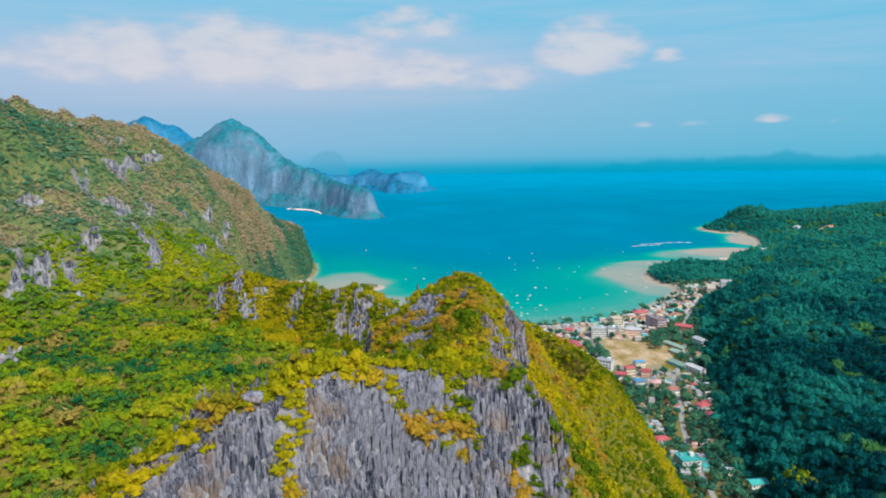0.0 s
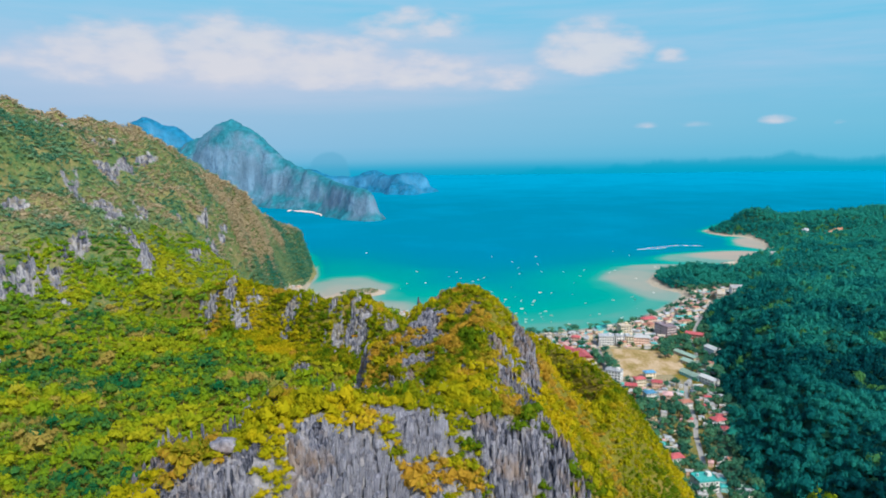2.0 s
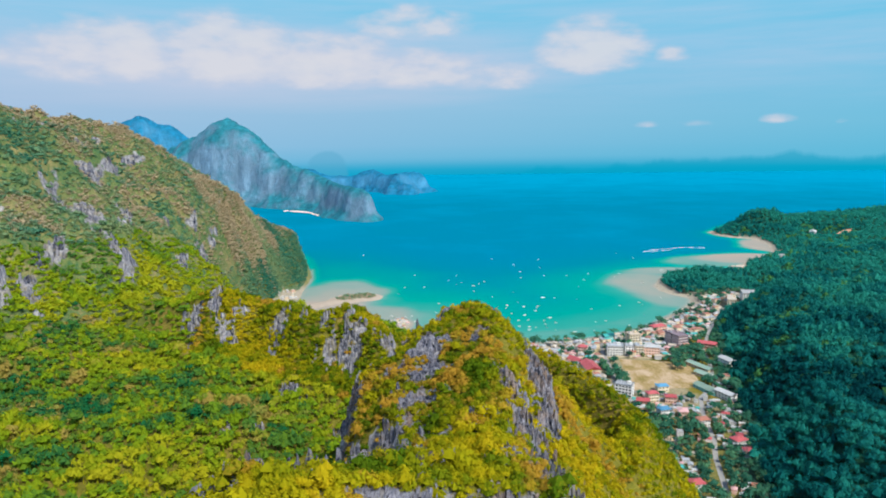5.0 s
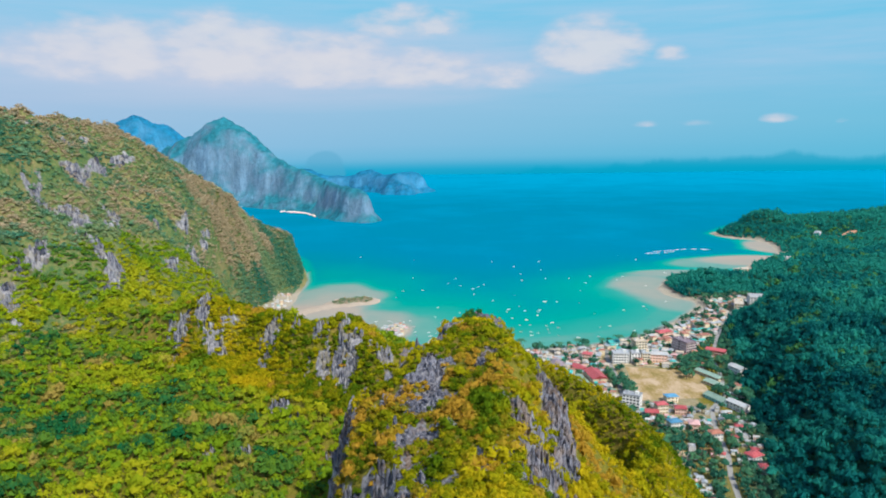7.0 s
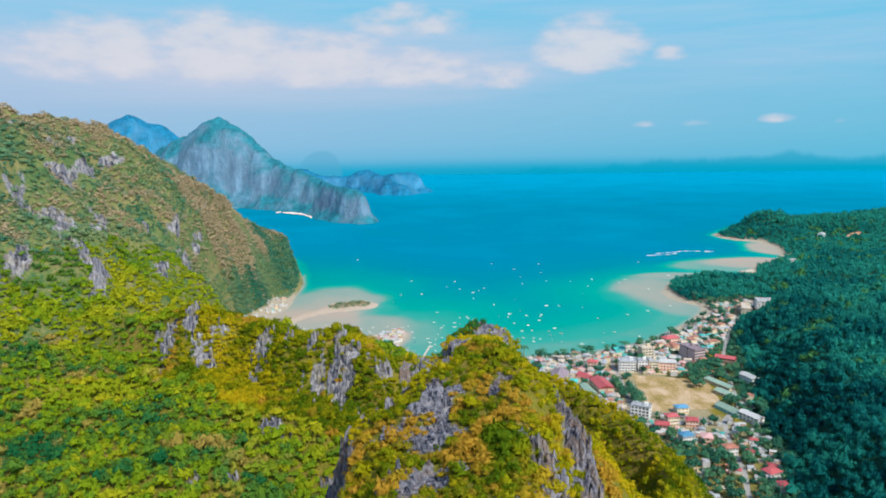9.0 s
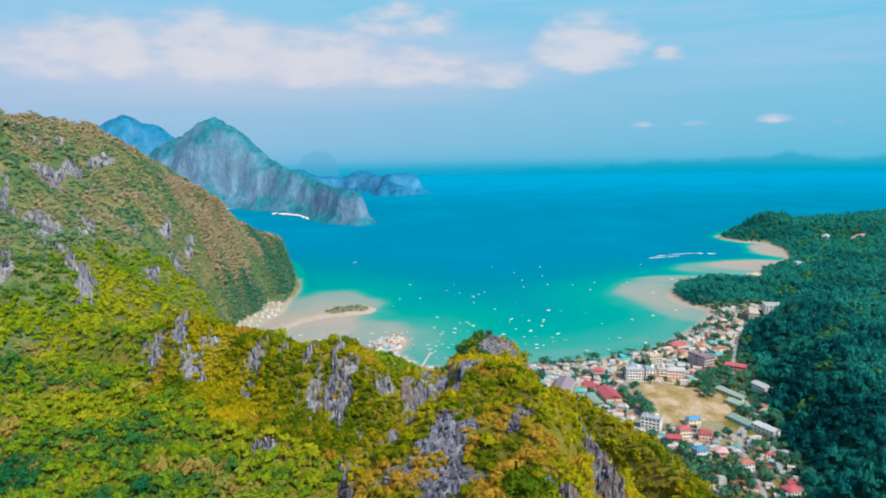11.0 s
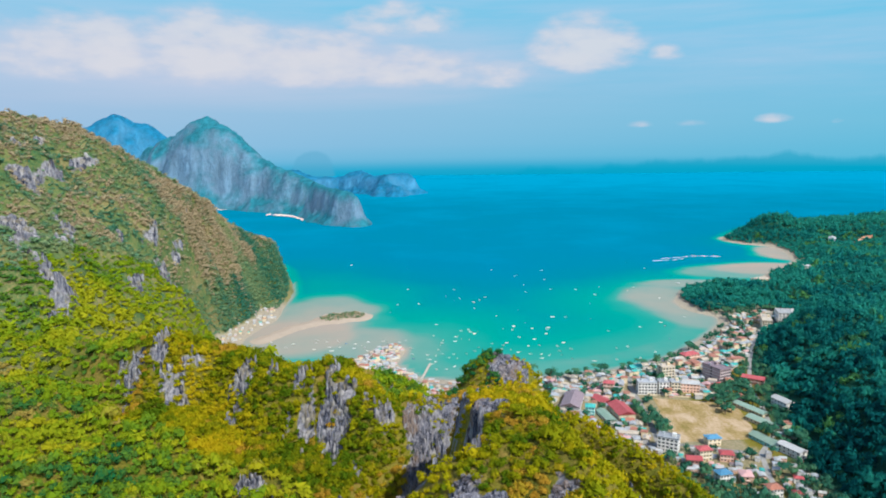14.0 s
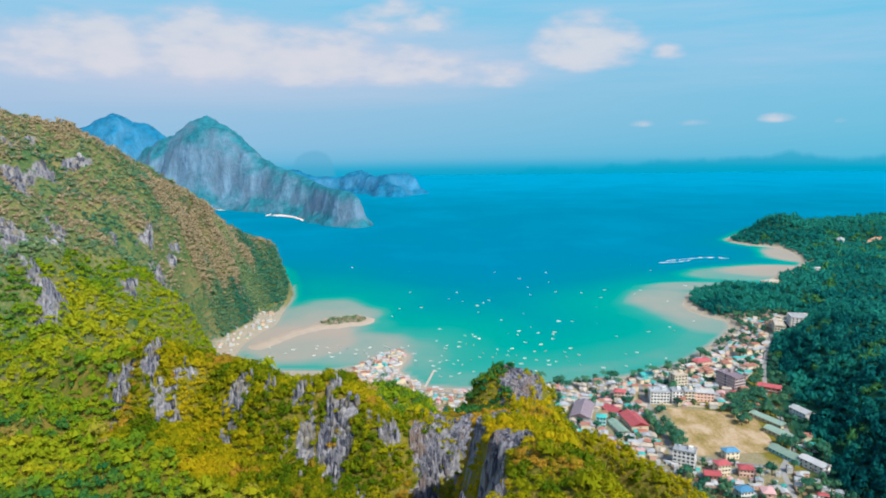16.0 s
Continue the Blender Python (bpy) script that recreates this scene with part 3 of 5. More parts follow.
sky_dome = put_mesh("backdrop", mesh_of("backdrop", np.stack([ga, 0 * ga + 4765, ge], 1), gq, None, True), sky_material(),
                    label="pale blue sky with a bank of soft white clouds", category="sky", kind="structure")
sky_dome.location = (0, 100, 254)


# ---- woods ----
def crown_shape(seed, leaves, core_rings, squash, lobes, leaf, trunk=0.0):
    """One tree of unit crown radius, standing on z = 0: lumpy core, leaf clumps all over its lobes, a tapered trunk."""
    r = np.random.RandomState(seed)
    centres = np.concatenate([r.uniform(-0.5, 0.5, (lobes, 2)), r.uniform(0.35, 0.75, (lobes, 1))], 1)
    sizes = r.uniform(0.38, 0.62, lobes)
    verts, faces = [], []

    def add(v, f):
        faces.extend([[i + len(verts) for i in t] for t in f])
        verts.extend(v)

    for c, s in zip(centres, sizes):
        ring = [(0, 0, 0.78 * s)] + [(0.8 * s * math.cos(k * math.tau / core_rings) * r.uniform(0.8, 1.1), 0.8 * s * math.sin(k * math.tau / core_rings) * r.uniform(0.8, 1.1), r.uniform(-0.15, 0.2) * s) for k in range(core_rings)] + [(0, 0, -0.5 * s)]
        tri = [(0, k + 1, (k + 1) % core_rings + 1) for k in range(core_rings)] + [(core_rings + 1, (k + 1) % core_rings + 1, k + 1) for k in range(core_rings)]
        add([(c[0] + x, c[1] + y, (c[2] + z) * squash) for x, y, z in ring], tri)
    for _ in range(leaves):
        j = r.randint(lobes)
        n = r.normal(size=3)
        n[2] = abs(n[2]) * 0.9 - 0.25
        n /= np.linalg.norm(n)
        p = centres[j] + n * sizes[j] * r.uniform(0.85, 1.12)
        a = np.cross(n, r.normal(size=3)) + n * r.uniform(-0.1, 0.7)
        a /= np.linalg.norm(a)
        b = np.cross(n + r.normal(size=3) * 0.3, a)
        b /= np.linalg.norm(b)
        w = leaf * r.uniform(0.6, 1.4)
        sprig = [p - a * w * 0.5 - b * w * 0.42, p - a * w * 0.5 + b * w * 0.42, p + a * w]
        add([(q[0], q[1], q[2] * squash) for q in sprig], [(0, 1, 2)])
    v = np.array(verts)
    v[:, 2] += trunk
    if trunk:
        base = len(v)
        k = np.arange(4) * math.tau / 4
        stem = np.concatenate([np.stack([0.10 * np.cos(k), 0.10 * np.sin(k), 0 * k - 0.3], 1), np.stack([0.05 * np.cos(k), 0.05 * np.sin(k), 0 * k + trunk + 0.3], 1)])
        v = np.concatenate([v, stem])
        faces += [(base + i, base + (i + 1) % 4, base + 4 + (i + 1) % 4) for i in range(4)] + [(base + i, base + 4 + (i + 1) % 4, base + 4 + i) for i in range(4)]
    return v, np.array(faces)


def plant(name, shapes, x, y, z, size, tall, tint, dry, material, label, seed):
    """Many plants as one mesh."""
    r = np.random.RandomState(seed)
    pick, turn = r.randint(len(shapes), size=len(x)), r.uniform(0, math.tau, len(x))
    vs, fs, ts, ds, base = [], [], [], [], 0
    for k, (v, f) in enumerate(shapes):
        m = np.nonzero(pick == k)[0]
        if not len(m):
            continue
        c, s = np.cos(turn[m])[:, None], np.sin(turn[m])[:, None]
        vx = (v[:, 0] * c - v[:, 1] * s) * size[m][:, None] + x[m][:, None]
        vy = (v[:, 0] * s + v[:, 1] * c) * size[m][:, None] + y[m][:, None]
        vz = v[:, 2] * (size * tall)[m][:, None] + z[m][:, None]
        vs.append(np.stack([vx, vy, vz], 2).reshape(-1, 3))
        fs.append((f[None] + (np.arange(len(m)) * len(v))[:, None, None] + base).reshape(-1, 3))
        ts.append(np.repeat(tint[m], len(v)))
        ds.append(np.repeat(dry[m], len(v)))
        base += len(m) * len(v)
    return put_mesh(name, mesh_of(name, np.concatenate(vs), np.concatenate(fs), {"tint": np.concatenate(ts), "dry": np.concatenate(ds)}),
                    material, label=label, category="trees", kind="stuff")


def scatter(x0, x1, y0, y1, step, seed):
    r = np.random.RandomState(seed)
    sx, sy = np.meshgrid(np.arange(x0, x1, step), np.arange(y0, y1, step))
    sx, sy = sx.ravel() + r.uniform(-0.5, 0.5, sx.size) * step, sy.ravel() + r.uniform(-0.5, 0.5, sx.size) * step
    return sx, sy, r


SHRUBS = [crown_shape(s, 62, 4, 0.95, 3, 0.235) for s in range(8)]
CLOSE_SHRUBS = [crown_shape(100 + s, 100, 4, 0.95, 4, 0.16) for s in range(8)]
TREES = [crown_shape(20 + s, 40, 4, 1.0, 4, 0.265, 0.4) for s in range(8)]
FOREST_TREES = [crown_shape(120 + s, 90, 4, 1.0, 5, 0.17, 0.3) for s in range(8)]
FAR_TREES = [crown_shape(40 + s, 32, 4, 1.0, 3, 0.29, 0.2) for s in range(8)]

LOW_SHRUBS = [crown_shape(80 + s, 26, 4, 0.95, 2, 0.30) for s in range(8)]
BUSHES = [crown_shape(60 + s, 18, 4, 1.0, 2, 0.30) for s in range(8)]


def tints(x, y, r, size, seed, swing=1.7):
    return np.clip(0.5 + swing * (fractal(x, y, size, 4, seed) - 0.5) + r.uniform(-0.26, 0.26, len(x)), 0, 1), np.clip(0.5 + 2.0 * (fractal(x, y, size * 0.6, 4, seed + 9) - 0.5) + r.uniform(-0.16, 0.16, len(x)), 0, 1)


def on_peak(x, y):
    d, h, s = crest_of(CREST_PEAK, x, y)
    d2, h2, s2 = crest_of(CREST_SHOULDER, x, y)
    return np.where(s > 0, d < 150, d < np.where(y > 440, 20, np.where((y > 280) & (y < 362), 60, 46))) | (d2 < 95)


def on_saddle(x, y):
    d, h, s = crest_of(CREST_SADDLE, x, y)
    return np.where(s > 0, d < 52, d < 14) & (x > -215)


# shrubs of the peak, thick in clusters where the rock leaves room
x, y, r = scatter(-120, 190, 90, 640, 2.5, 1)
x2, y2, _ = scatter(-110, 60, 120, 310, 2.3, 101)
x, y = np.concatenate([x, x2]), np.concatenate([y, y2])
z, sd, st, _, _ = slope_at(x, y)
cluster = fractal(x, y, 11, 3, 121)
ok = on_peak(x, y) & (z > 9) & ((r.uniform(size=len(x)) > bare_rock(x, y, z, st) * 1.03) | (cluster > 0.625))
x, y, z = x[ok], y[ok], z[ok]
t, d = tints(x, y, r, 26, 61)
size = r.uniform(1.4, 2.3, len(x)) * (1 + 0.9 * (r.uniform(size=len(x)) > 0.9))
size = size * np.where((bare_rock(x, y, z, 0 * x + 1.5) > 0.5) & (y < 240), 1.2, 1.0)
tall = r.uniform(0.8, 1.3, len(x))
t, d = np.clip(t - 0.17 * (x > 45) - 0.15 * (y < 245), 0, 1), np.clip(d + np.where(x > 45, 0.16 - 0.42 * ease(285, 340, y), 0), 0, 1)
close = (x < 40) & (y < 245) & (x > -110)
near = (x < 45) & (y < 470) & ~close
for m, shapes, name in ((close, CLOSE_SHRUBS, "lip_shrubs"), (near, SHRUBS, "peak_shrubs"), (~near & ~close, LOW_SHRUBS, "slope_shrubs")):
    plant(name, shapes, x[m], y[m], z[m] - 0.2, size[m], tall[m], t[m], d[m], MAT_SHRUB, "dense yellow-green and rust-brown shrubs over the limestone peak", 2)

# trees of the hollow and the saddle
x, y, r = scatter(-340, 20, 150, 790, 4.9, 3)
z, sd, st, _, _ = slope_at(x, y)
ok = ~on_peak(x, y) & ~on_saddle(x, y) & (z > 8) & (r.uniform(size=len(x)) > bare_rock(x, y, z, st) * 0.9) & (x > -340 + 50 * (y > 640))
x, y, z = x[ok], y[ok], z[ok]
t, d = tints(x, y, r, 45, 63)
t, d = np.clip(0.5 + 1.05 * (t - 0.5) + 0.02 + 0.10 * ease(440, 500, y) - 0.42 * ease(-180, -235, x) * ease(690, 630, y) * ease(400, 460, y) * ease(0.40, 0.6, fractal(x, y, 38, 3, 64)), 0, 1), d
size = r.uniform(2.6, 4.2, len(x)) * (1 + 0.6 * (r.uniform(size=len(x)) > 0.9))
tall = r.uniform(0.8, 1.25, len(x))
for m, shapes, name in ((y < 615, TREES, "hollow_trees"), (y >= 615, FAR_TREES, "north_slope_trees")):
    plant(name, shapes, x[m], y[m], z[m] - 0.6, size[m], tall[m], t[m], d[m], MAT_VALLEY, "dense sunlit yellow-green trees with darker crowns among them", 4)

# smaller growth between the rocks of the saddle
x, y, r = scatter(-240, 30, 420, 640, 2.15, 85)
z, sd, st, _, _ = slope_at(x, y)
ok = on_saddle(x, y) & ~on_peak(x, y) & (r.uniform(size=len(x)) > bare_rock(x, y, z, st) * 0.95)
x, y, z = x[ok], y[ok], z[ok]
t, d = tints(x, y, r, 22, 86)
plant("saddle_shrubs", SHRUBS, x, y, z + 0.2, r.uniform(2.0, 3.3, len(x)) * (1 + 0.6 * (r.uniform(size=len(x)) > 0.9)), r.uniform(0.8, 1.4, len(x)), np.clip(t - 0.12, 0, 1), d - 0.08, MAT_SHRUB, "golden and green bushes between the rocks of the saddle", 87)

# dark trees against the rock knob
x, y, r = scatter(-20, 8, 546, 584, 3.4, 88)
z = land(x, y)[0]
ok = (z > 92) & (np.hypot(x - 14, y - 564) > 9)
plant("knob_trees", TREES, x[ok], y[ok], z[ok] - 0.5, r.uniform(2.2, 3.4, ok.sum()), r.uniform(0.9, 1.3, ok.sum()), r.uniform(0.0, 0.25, ok.sum()), 0 * x[ok], MAT_VALLEY, "dark green trees beside the rock knob", 89)

# trees of the western mountain
x, y, r = scatter(-700, -250, 380, 1560, 3.9, 5)
x2, y2, _ = scatter(-420, -255, 1050, 1560, 1.9, 105)
steep = slope_at(x2, y2)[2] > 1.1
x, y = np.concatenate([x, x2[steep]]), np.concatenate([y, y2[steep]])
z, sd, st, _, _ = slope_at(x, y)
dw, _, _ = crest_of(CREST_WEST, x, y)
ok = (x > np.interp(y, [750, 950, 1080, 1190, 1275, 1370], [-605, -588, -550, -515, -460, -400])) & (dw < 290) & (z > np.where(y > 1190, 1.0, 4.0)) & (sd > 6) & ~((x > -340) & (y < 640)) & ~((x > -290) & (y < 790)) & (r.uniform(size=len(x)) > bare_rock(x, y, z, st) * 0.9)
x, y, z, dw = x[ok], y[ok], z[ok], dw[ok]
t, d = tints(x, y, r, 70, 65)
t = np.clip(0.5 + 0.85 * (t - 0.5) - 0.2 * ease(170, 240, z) * ease(1000, 850, y) + 0.28 * ease(150, 100, z) * ease(1050, 900, y) - 0.22 * ease(130, 70, z) * ease(1050, 1150, y), 0, 1)
size = r.uniform(2.7, 4.6, len(x)) * (1 + 0.6 * (r.uniform(size=len(x)) > 0.9)) * (1 + 0.3 * ease(170, 120, z) * ease(900, 800, y))
d = np.clip(0.45 + 0.8 * (d - 0.5) + r.uniform(-0.08, 0.08, len(x)) + 0.30 * ease(230, 80, dw) * ease(820, 1000, y) + 0.12 - 0.14 * ease(950, 800, y) - 0.2 * ease(150, 230, dw) * ease(1150, 900, y) - 0.35 * ease(85, 45, z), 0, 1)
tall = r.uniform(0.7, 1.0, len(x))
foot = z + 22 * (fractal(x, y, 60, 3, 108) - 0.5) < np.interp(y, [500, 800, 930, 1030], [165, 160, 115, -20])
plant("mountain_trees", BUSHES, x[~foot], y[~foot], (z - 0.08 * size)[~foot], size[~foot], tall[~foot], t[~foot], d[~foot], MAT_MOUNT, "muted green and dry brown woods over the mountain side", 6)
foot_t = np.clip(0.52 + 0.8 * (t[foot] - 0.55), 0, 1)
plant("foothill_trees", FAR_TREES, x[foot], y[foot], (z - 0.35 * size)[foot], size[foot] * 0.95, tall[foot], foot_t, d[foot] - 0.04, MAT_VALLEY, "sunlit yellow-green woods at the mountain foot", 109)

# the lowland forest
x, y, r = scatter(190, 760, 330, 1420, 7.0, 7)
x2, y2, r2 = scatter(480, 1500, 1000, 2120, 9.0, 8)
near = np.concatenate([np.ones(len(x)), np.zeros(len(x2))])
x, y = np.concatenate([x, x2]), np.concatenate([y, y2])
far_box = (x > 480) & (y > 1000)
ok = np.where(near > 0, ~far_box, True)
z, sd, st, _, _ = slope_at(x, y)
edge = x - forest_edge(y) + 14 * (fractal(x, y, 40, 2, 77) - 0.5)
clear = np.minimum.reduce([np.hypot(x - a, y - b) - c for a, b, c in ((524, 1355, 20), (623, 1398, 12), (838, 1700, 24), (898, 1694, 18), (915, 1706, 20), (430, 1072, 22), (398, 1062, 20), (290, 789, 15), (172, 486, 12), (212, 458, 12))]) > 0
ok = (ok > 0) & clear & (x < 0.66 * y + 60) & (sd > 9) & ((edge > 2) | ((y > 1150) & (x > 345)))
x, y, z, near = x[ok], y[ok], z[ok], near[ok]
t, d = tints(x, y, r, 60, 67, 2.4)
# far crowns get a lighter tint in place of haze, the nearest a darker one
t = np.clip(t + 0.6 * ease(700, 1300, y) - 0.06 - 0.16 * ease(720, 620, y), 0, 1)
size = np.where(near > 0, r.uniform(3.8, 7.4, len(x)), r.uniform(5.0, 8.0, len(x))) * (1 + 0.35 * (r.uniform(size=len(x)) > 0.9))
tall = r.uniform(0.75, 1.6, len(x))
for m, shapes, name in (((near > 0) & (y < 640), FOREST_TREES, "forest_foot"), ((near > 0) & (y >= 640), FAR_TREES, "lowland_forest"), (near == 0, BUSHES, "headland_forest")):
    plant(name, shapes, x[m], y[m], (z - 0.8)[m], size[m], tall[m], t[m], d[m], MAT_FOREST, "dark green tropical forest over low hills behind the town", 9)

# the same woods go on behind the start of the way
x, y, r = scatter(-420, 330, -420, 170, 13.0, 81)
z, sd, st, _, _ = slope_at(x, y)
ok = ~((x > -345) & (x < 25) & (y > 148)) & ~(on_peak(x, y) & (y > 88)) & (x < 205 + 0.1 * y)
x, y, z = x[ok], y[ok], z[ok]
t, d = tints(x, y, r, 60, 69)
plant("back_woods", BUSHES, x, y, z - 0.6, r.uniform(6.5, 10.0, len(x)), r.uniform(0.8, 1.1, len(x)), t, d, MAT_VALLEY, "green woods on the slopes south of the peak", 82)

# a few bright trees at the foot of the forest
x, y, r = scatter(222, 240, 430, 452, 6.5, 83)
z = land(x, y)[0]
plant("bright_trees", TREES, x, y, z + 1.0, r.uniform(4.0, 6.0, len(x)), r.uniform(0.9, 1.3, len(x)), r.uniform(0.3, 0.9, len(x)), 0 * x, MAT_VALLEY, "sunlit bright green trees at the forest foot", 84)


# ---- karst: thousands of upright blades of limestone ----
def blade(seed):
    """A chunky fluted rib of limestone of unit height, buried at its foot, with a jagged top."""
    r = np.random.RandomState(seed)
    rows, k = [(-0.6, 1.1), (0.4, 1.0), (0.8, 0.8), (1.0, 0.36)], 5
    lean = r.uniform(-0.3, 0.3, 2)
    v = []
    for j, (h, w) in enumerate(rows):
        for i in range(k):
            a = math.tau * (i + r.uniform(-0.3, 0.3)) / k
            q = w * r.uniform(0.5, 1.3)
            v.append((1.15 * q * math.cos(a) + lean[0] * h, 0.7 * q * math.sin(a) + lean[1] * h, h + r.uniform(-0.06, 0.06) * (1 + j)))
    n = len(rows) - 1
    f = [(j * k + i, j * k + (i + 1) % k, (j + 1) * k + (i + 1) % k) for j in range(n) for i in range(k)]
    f += [(j * k + i, (j + 1) * k + (i + 1) % k, (j + 1) * k + i) for j in range(n) for i in range(k)]
    f += [(n * k, n * k + i, n * k + i + 1) for i in range(1, k - 1)]
    return np.array(v), np.array(f)


BLADES = [blade(300 + s) for s in range(8)]
BLADE_MESHES = [mesh_of("rock_blade", v, f) for v, f in BLADES]
for me in BLADE_MESHES:
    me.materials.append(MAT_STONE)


def stand(name, x, y, z, wide, tall, turn, parent, label, seed, material=None):
    """Many blades as one mesh."""
    r = np.random.RandomState(seed)
    pick = r.randint(len(BLADES), size=len(x))
    vs, fs, base = [], [], 0
    for k, (v, f) in enumerate(BLADES):
        m = np.nonzero(pick == k)[0]
        if not len(m):
            continue
        c, s = np.cos(turn[m])[:, None], np.sin(turn[m])[:, None]
        px, py = v[:, 0] * wide[m][:, None], v[:, 1] * wide[m][:, None]
        vs.append(np.stack([px * c - py * s + x[m][:, None], px * s + py * c + y[m][:, None], v[:, 2] * tall[m][:, None] + z[m][:, None]], 2).reshape(-1, 3))
        fs.append((f[None] + (np.arange(len(m)) * len(v))[:, None, None] + base).reshape(-1, 3))
        base += len(m) * len(v)
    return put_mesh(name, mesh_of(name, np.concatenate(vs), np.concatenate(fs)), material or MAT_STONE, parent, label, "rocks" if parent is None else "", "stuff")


# the peak: single blades on the wall nearest the way, the rest joined
x, y, r = scatter(-120, 60, 90, 600, 1.4, 11)
z, sd, st, sx, sy = slope_at(x, y)
bare = bare_rock(x, y, z, st)
ok = on_peak(x, y) & (fractal(x, y, 11, 3, 121) < 0.64) & (bare > 0.3 + r.uniform(0, 0.5, len(x))) & ~((y > 345) & (st > 2.4) & (r.uniform(size=len(x)) > 0.3))
x, y, z, st, sx, sy = (a[ok] for a in (x, y, z, st, sx, sy))
tall = r.uniform(2.2, 6.4, len(x)) * (0.65 + 0.8 * fractal(x, y, 9, 2, 36)) * (1 + 0.5 * (r.uniform(size=len(x)) > 0.92)) * (0.35 + 0.65 * ease(0.6, 1.4, st)) * np.where(y < 235, 1.0, 0.8)
tall = np.minimum(tall, 6.5)
wide, turn = r.uniform(0.5, 1.15, len(x)) * (1 + 0.9 * (r.uniform(size=len(x)) > 0.93)), np.arctan2(sy, sx) + math.pi / 2 + r.uniform(-0.6, 0.6, len(x))
crag = tagged(new("limestone_crag"), "grey fluted limestone wall of upright blades below the peak", "rock")
crag.location = (-10, 205, 120)
z = z - 0.28 * tall
order = np.argsort(np.hypot(x + 15, y - 190))
single, joined = order[:300], order[300:]
for n, i in enumerate(single):
    ob = new("rock_blade", BLADE_MESHES[n % len(BLADE_MESHES)])
    ob.parent = crag
    ob.matrix_basis = Matrix.Translation(Vector((x[i], y[i], z[i])) - crag.location) @ pose(0, 0, 0, 0, 0, math.degrees(turn[i])) @ Matrix.Diagonal((wide[i], wide[i], tall[i], 1))
rest = stand("rock_blades", x[joined] + 10, y[joined] - 205, z[joined] - 120, wide[joined], tall[joined], turn[joined], crag, "", 12)

# blades on the saddle and in the hollow
x, y, r = scatter(-330, 25, 250, 660, 2.3, 13)
z, sd, st, sx, sy = slope_at(x, y)
ok = ~on_peak(x, y) & (z > 20) & (bare_rock(x, y, z, st) > 0.4 + r.uniform(0, 0.5, len(x)))
x, y, z, sx, sy = (a[ok] for a in (x, y, z, sx, sy))
stand("saddle_rocks", x, y, z - 1.2, r.uniform(0.7, 1.7, len(x)), r.uniform(2.5, 6.5, len(x)), np.arctan2(sy, sx) + math.pi / 2 + r.uniform(-0.6, 0.6, len(x)), None, "pale grey limestone blades standing out of the trees", 14, MAT_CRAG)

# crags of the mountain: tall slabs set into the slope
x, y, r = scatter(-620, -300, 420, 1420, 3.4, 15)
z, sd, st, sx, sy = slope_at(x, y)
ok = (z > 20) & (bare_rock(x, y, z, st) > 0.5 + r.uniform(0, 0.6, len(x)))
x, y, z, sx, sy = (a[ok] for a in (x, y, z, sx, sy))
tall = r.uniform(8.0, 15.0, len(x))
stand("mountain_crags", x, y, z - 0.66 * tall, r.uniform(1.6, 3.8, len(x)), tall, np.arctan2(sy, sx) + math.pi / 2 + r.uniform(-0.5, 0.5, len(x)), None, "weathered grey limestone crags across the mountain side", 16, MAT_CRAG)

# one loose boulder on the ridge
bm = bmesh.new()
bmesh.ops.create_icosphere(bm, subdivisions=3, radius=1.0)
for v in bm.verts:
    v.co *= 1 + 0.35 * (noise.noise(v.co * 1.3) + 0.5 * noise.noise(v.co * 3.1))
    v.co.z *= 0.62
boulder = part("boulder", bm, MAT_STONE, None)
boulder.scale, boulder.location = (3.4, 2.6, 2.6), (-55, 175, float(land(-55, 175)[0]) + 1.2)
tagged(boulder, "loose grey limestone boulder among yellow shrubs", "rock")


# ---- the town ----
def roof_metal(name, colour):
    """Corrugated painted sheet, streaked with rust and dust."""
    g = Graph(name)
    wave = g.node("ShaderNodeTexWave", wave_type="BANDS", bands_direction="X")
    g.put(wave.inputs["Vector"], g.where())
    wave.inputs["Scale"].default_value = 1.6
    dirt = g.math("ADD", g.math("MULTIPLY", g.noise(0.5, 5, 0.65, stretch=(1, 0.25, 1)), 0.75), g.math("MULTIPLY", g.random(), 0.3))
    tone = g.ramp(dirt, (0.25, tuple(c * 0.7 for c in colour)), (0.55, colour), (0.85, tuple(min(0.9, c * 1.15 + 0.04) for c in colour)))
    g.bump(wave.outputs[0], 0.5, 0.08)
    return g.done(g.mix(g.ramp(g.noise(0.25, 4), (0.62, 0.0), (0.75, 0.5)), tone, (0.30, 0.17, 0.10)), 0.55, 0.4)


ROOFS = {n: roof_metal(n + "_sheet_roof", c) for n, c in (("red", (0.45, 0.085, 0.09)), ("rust", (0.42, 0.17, 0.11)), ("grey", (0.38, 0.40, 0.42)), ("white", (0.47, 0.47, 0.46)),
         ("teal", (0.05, 0.42, 0.38)), ("green", (0.25, 0.36, 0.28)), ("blue", (0.08, 0.26, 0.42)), ("mauve", (0.24, 0.18, 0.20)), ("tan", (0.52, 0.44, 0.34)), ("pink", (0.62, 0.36, 0.34)))}
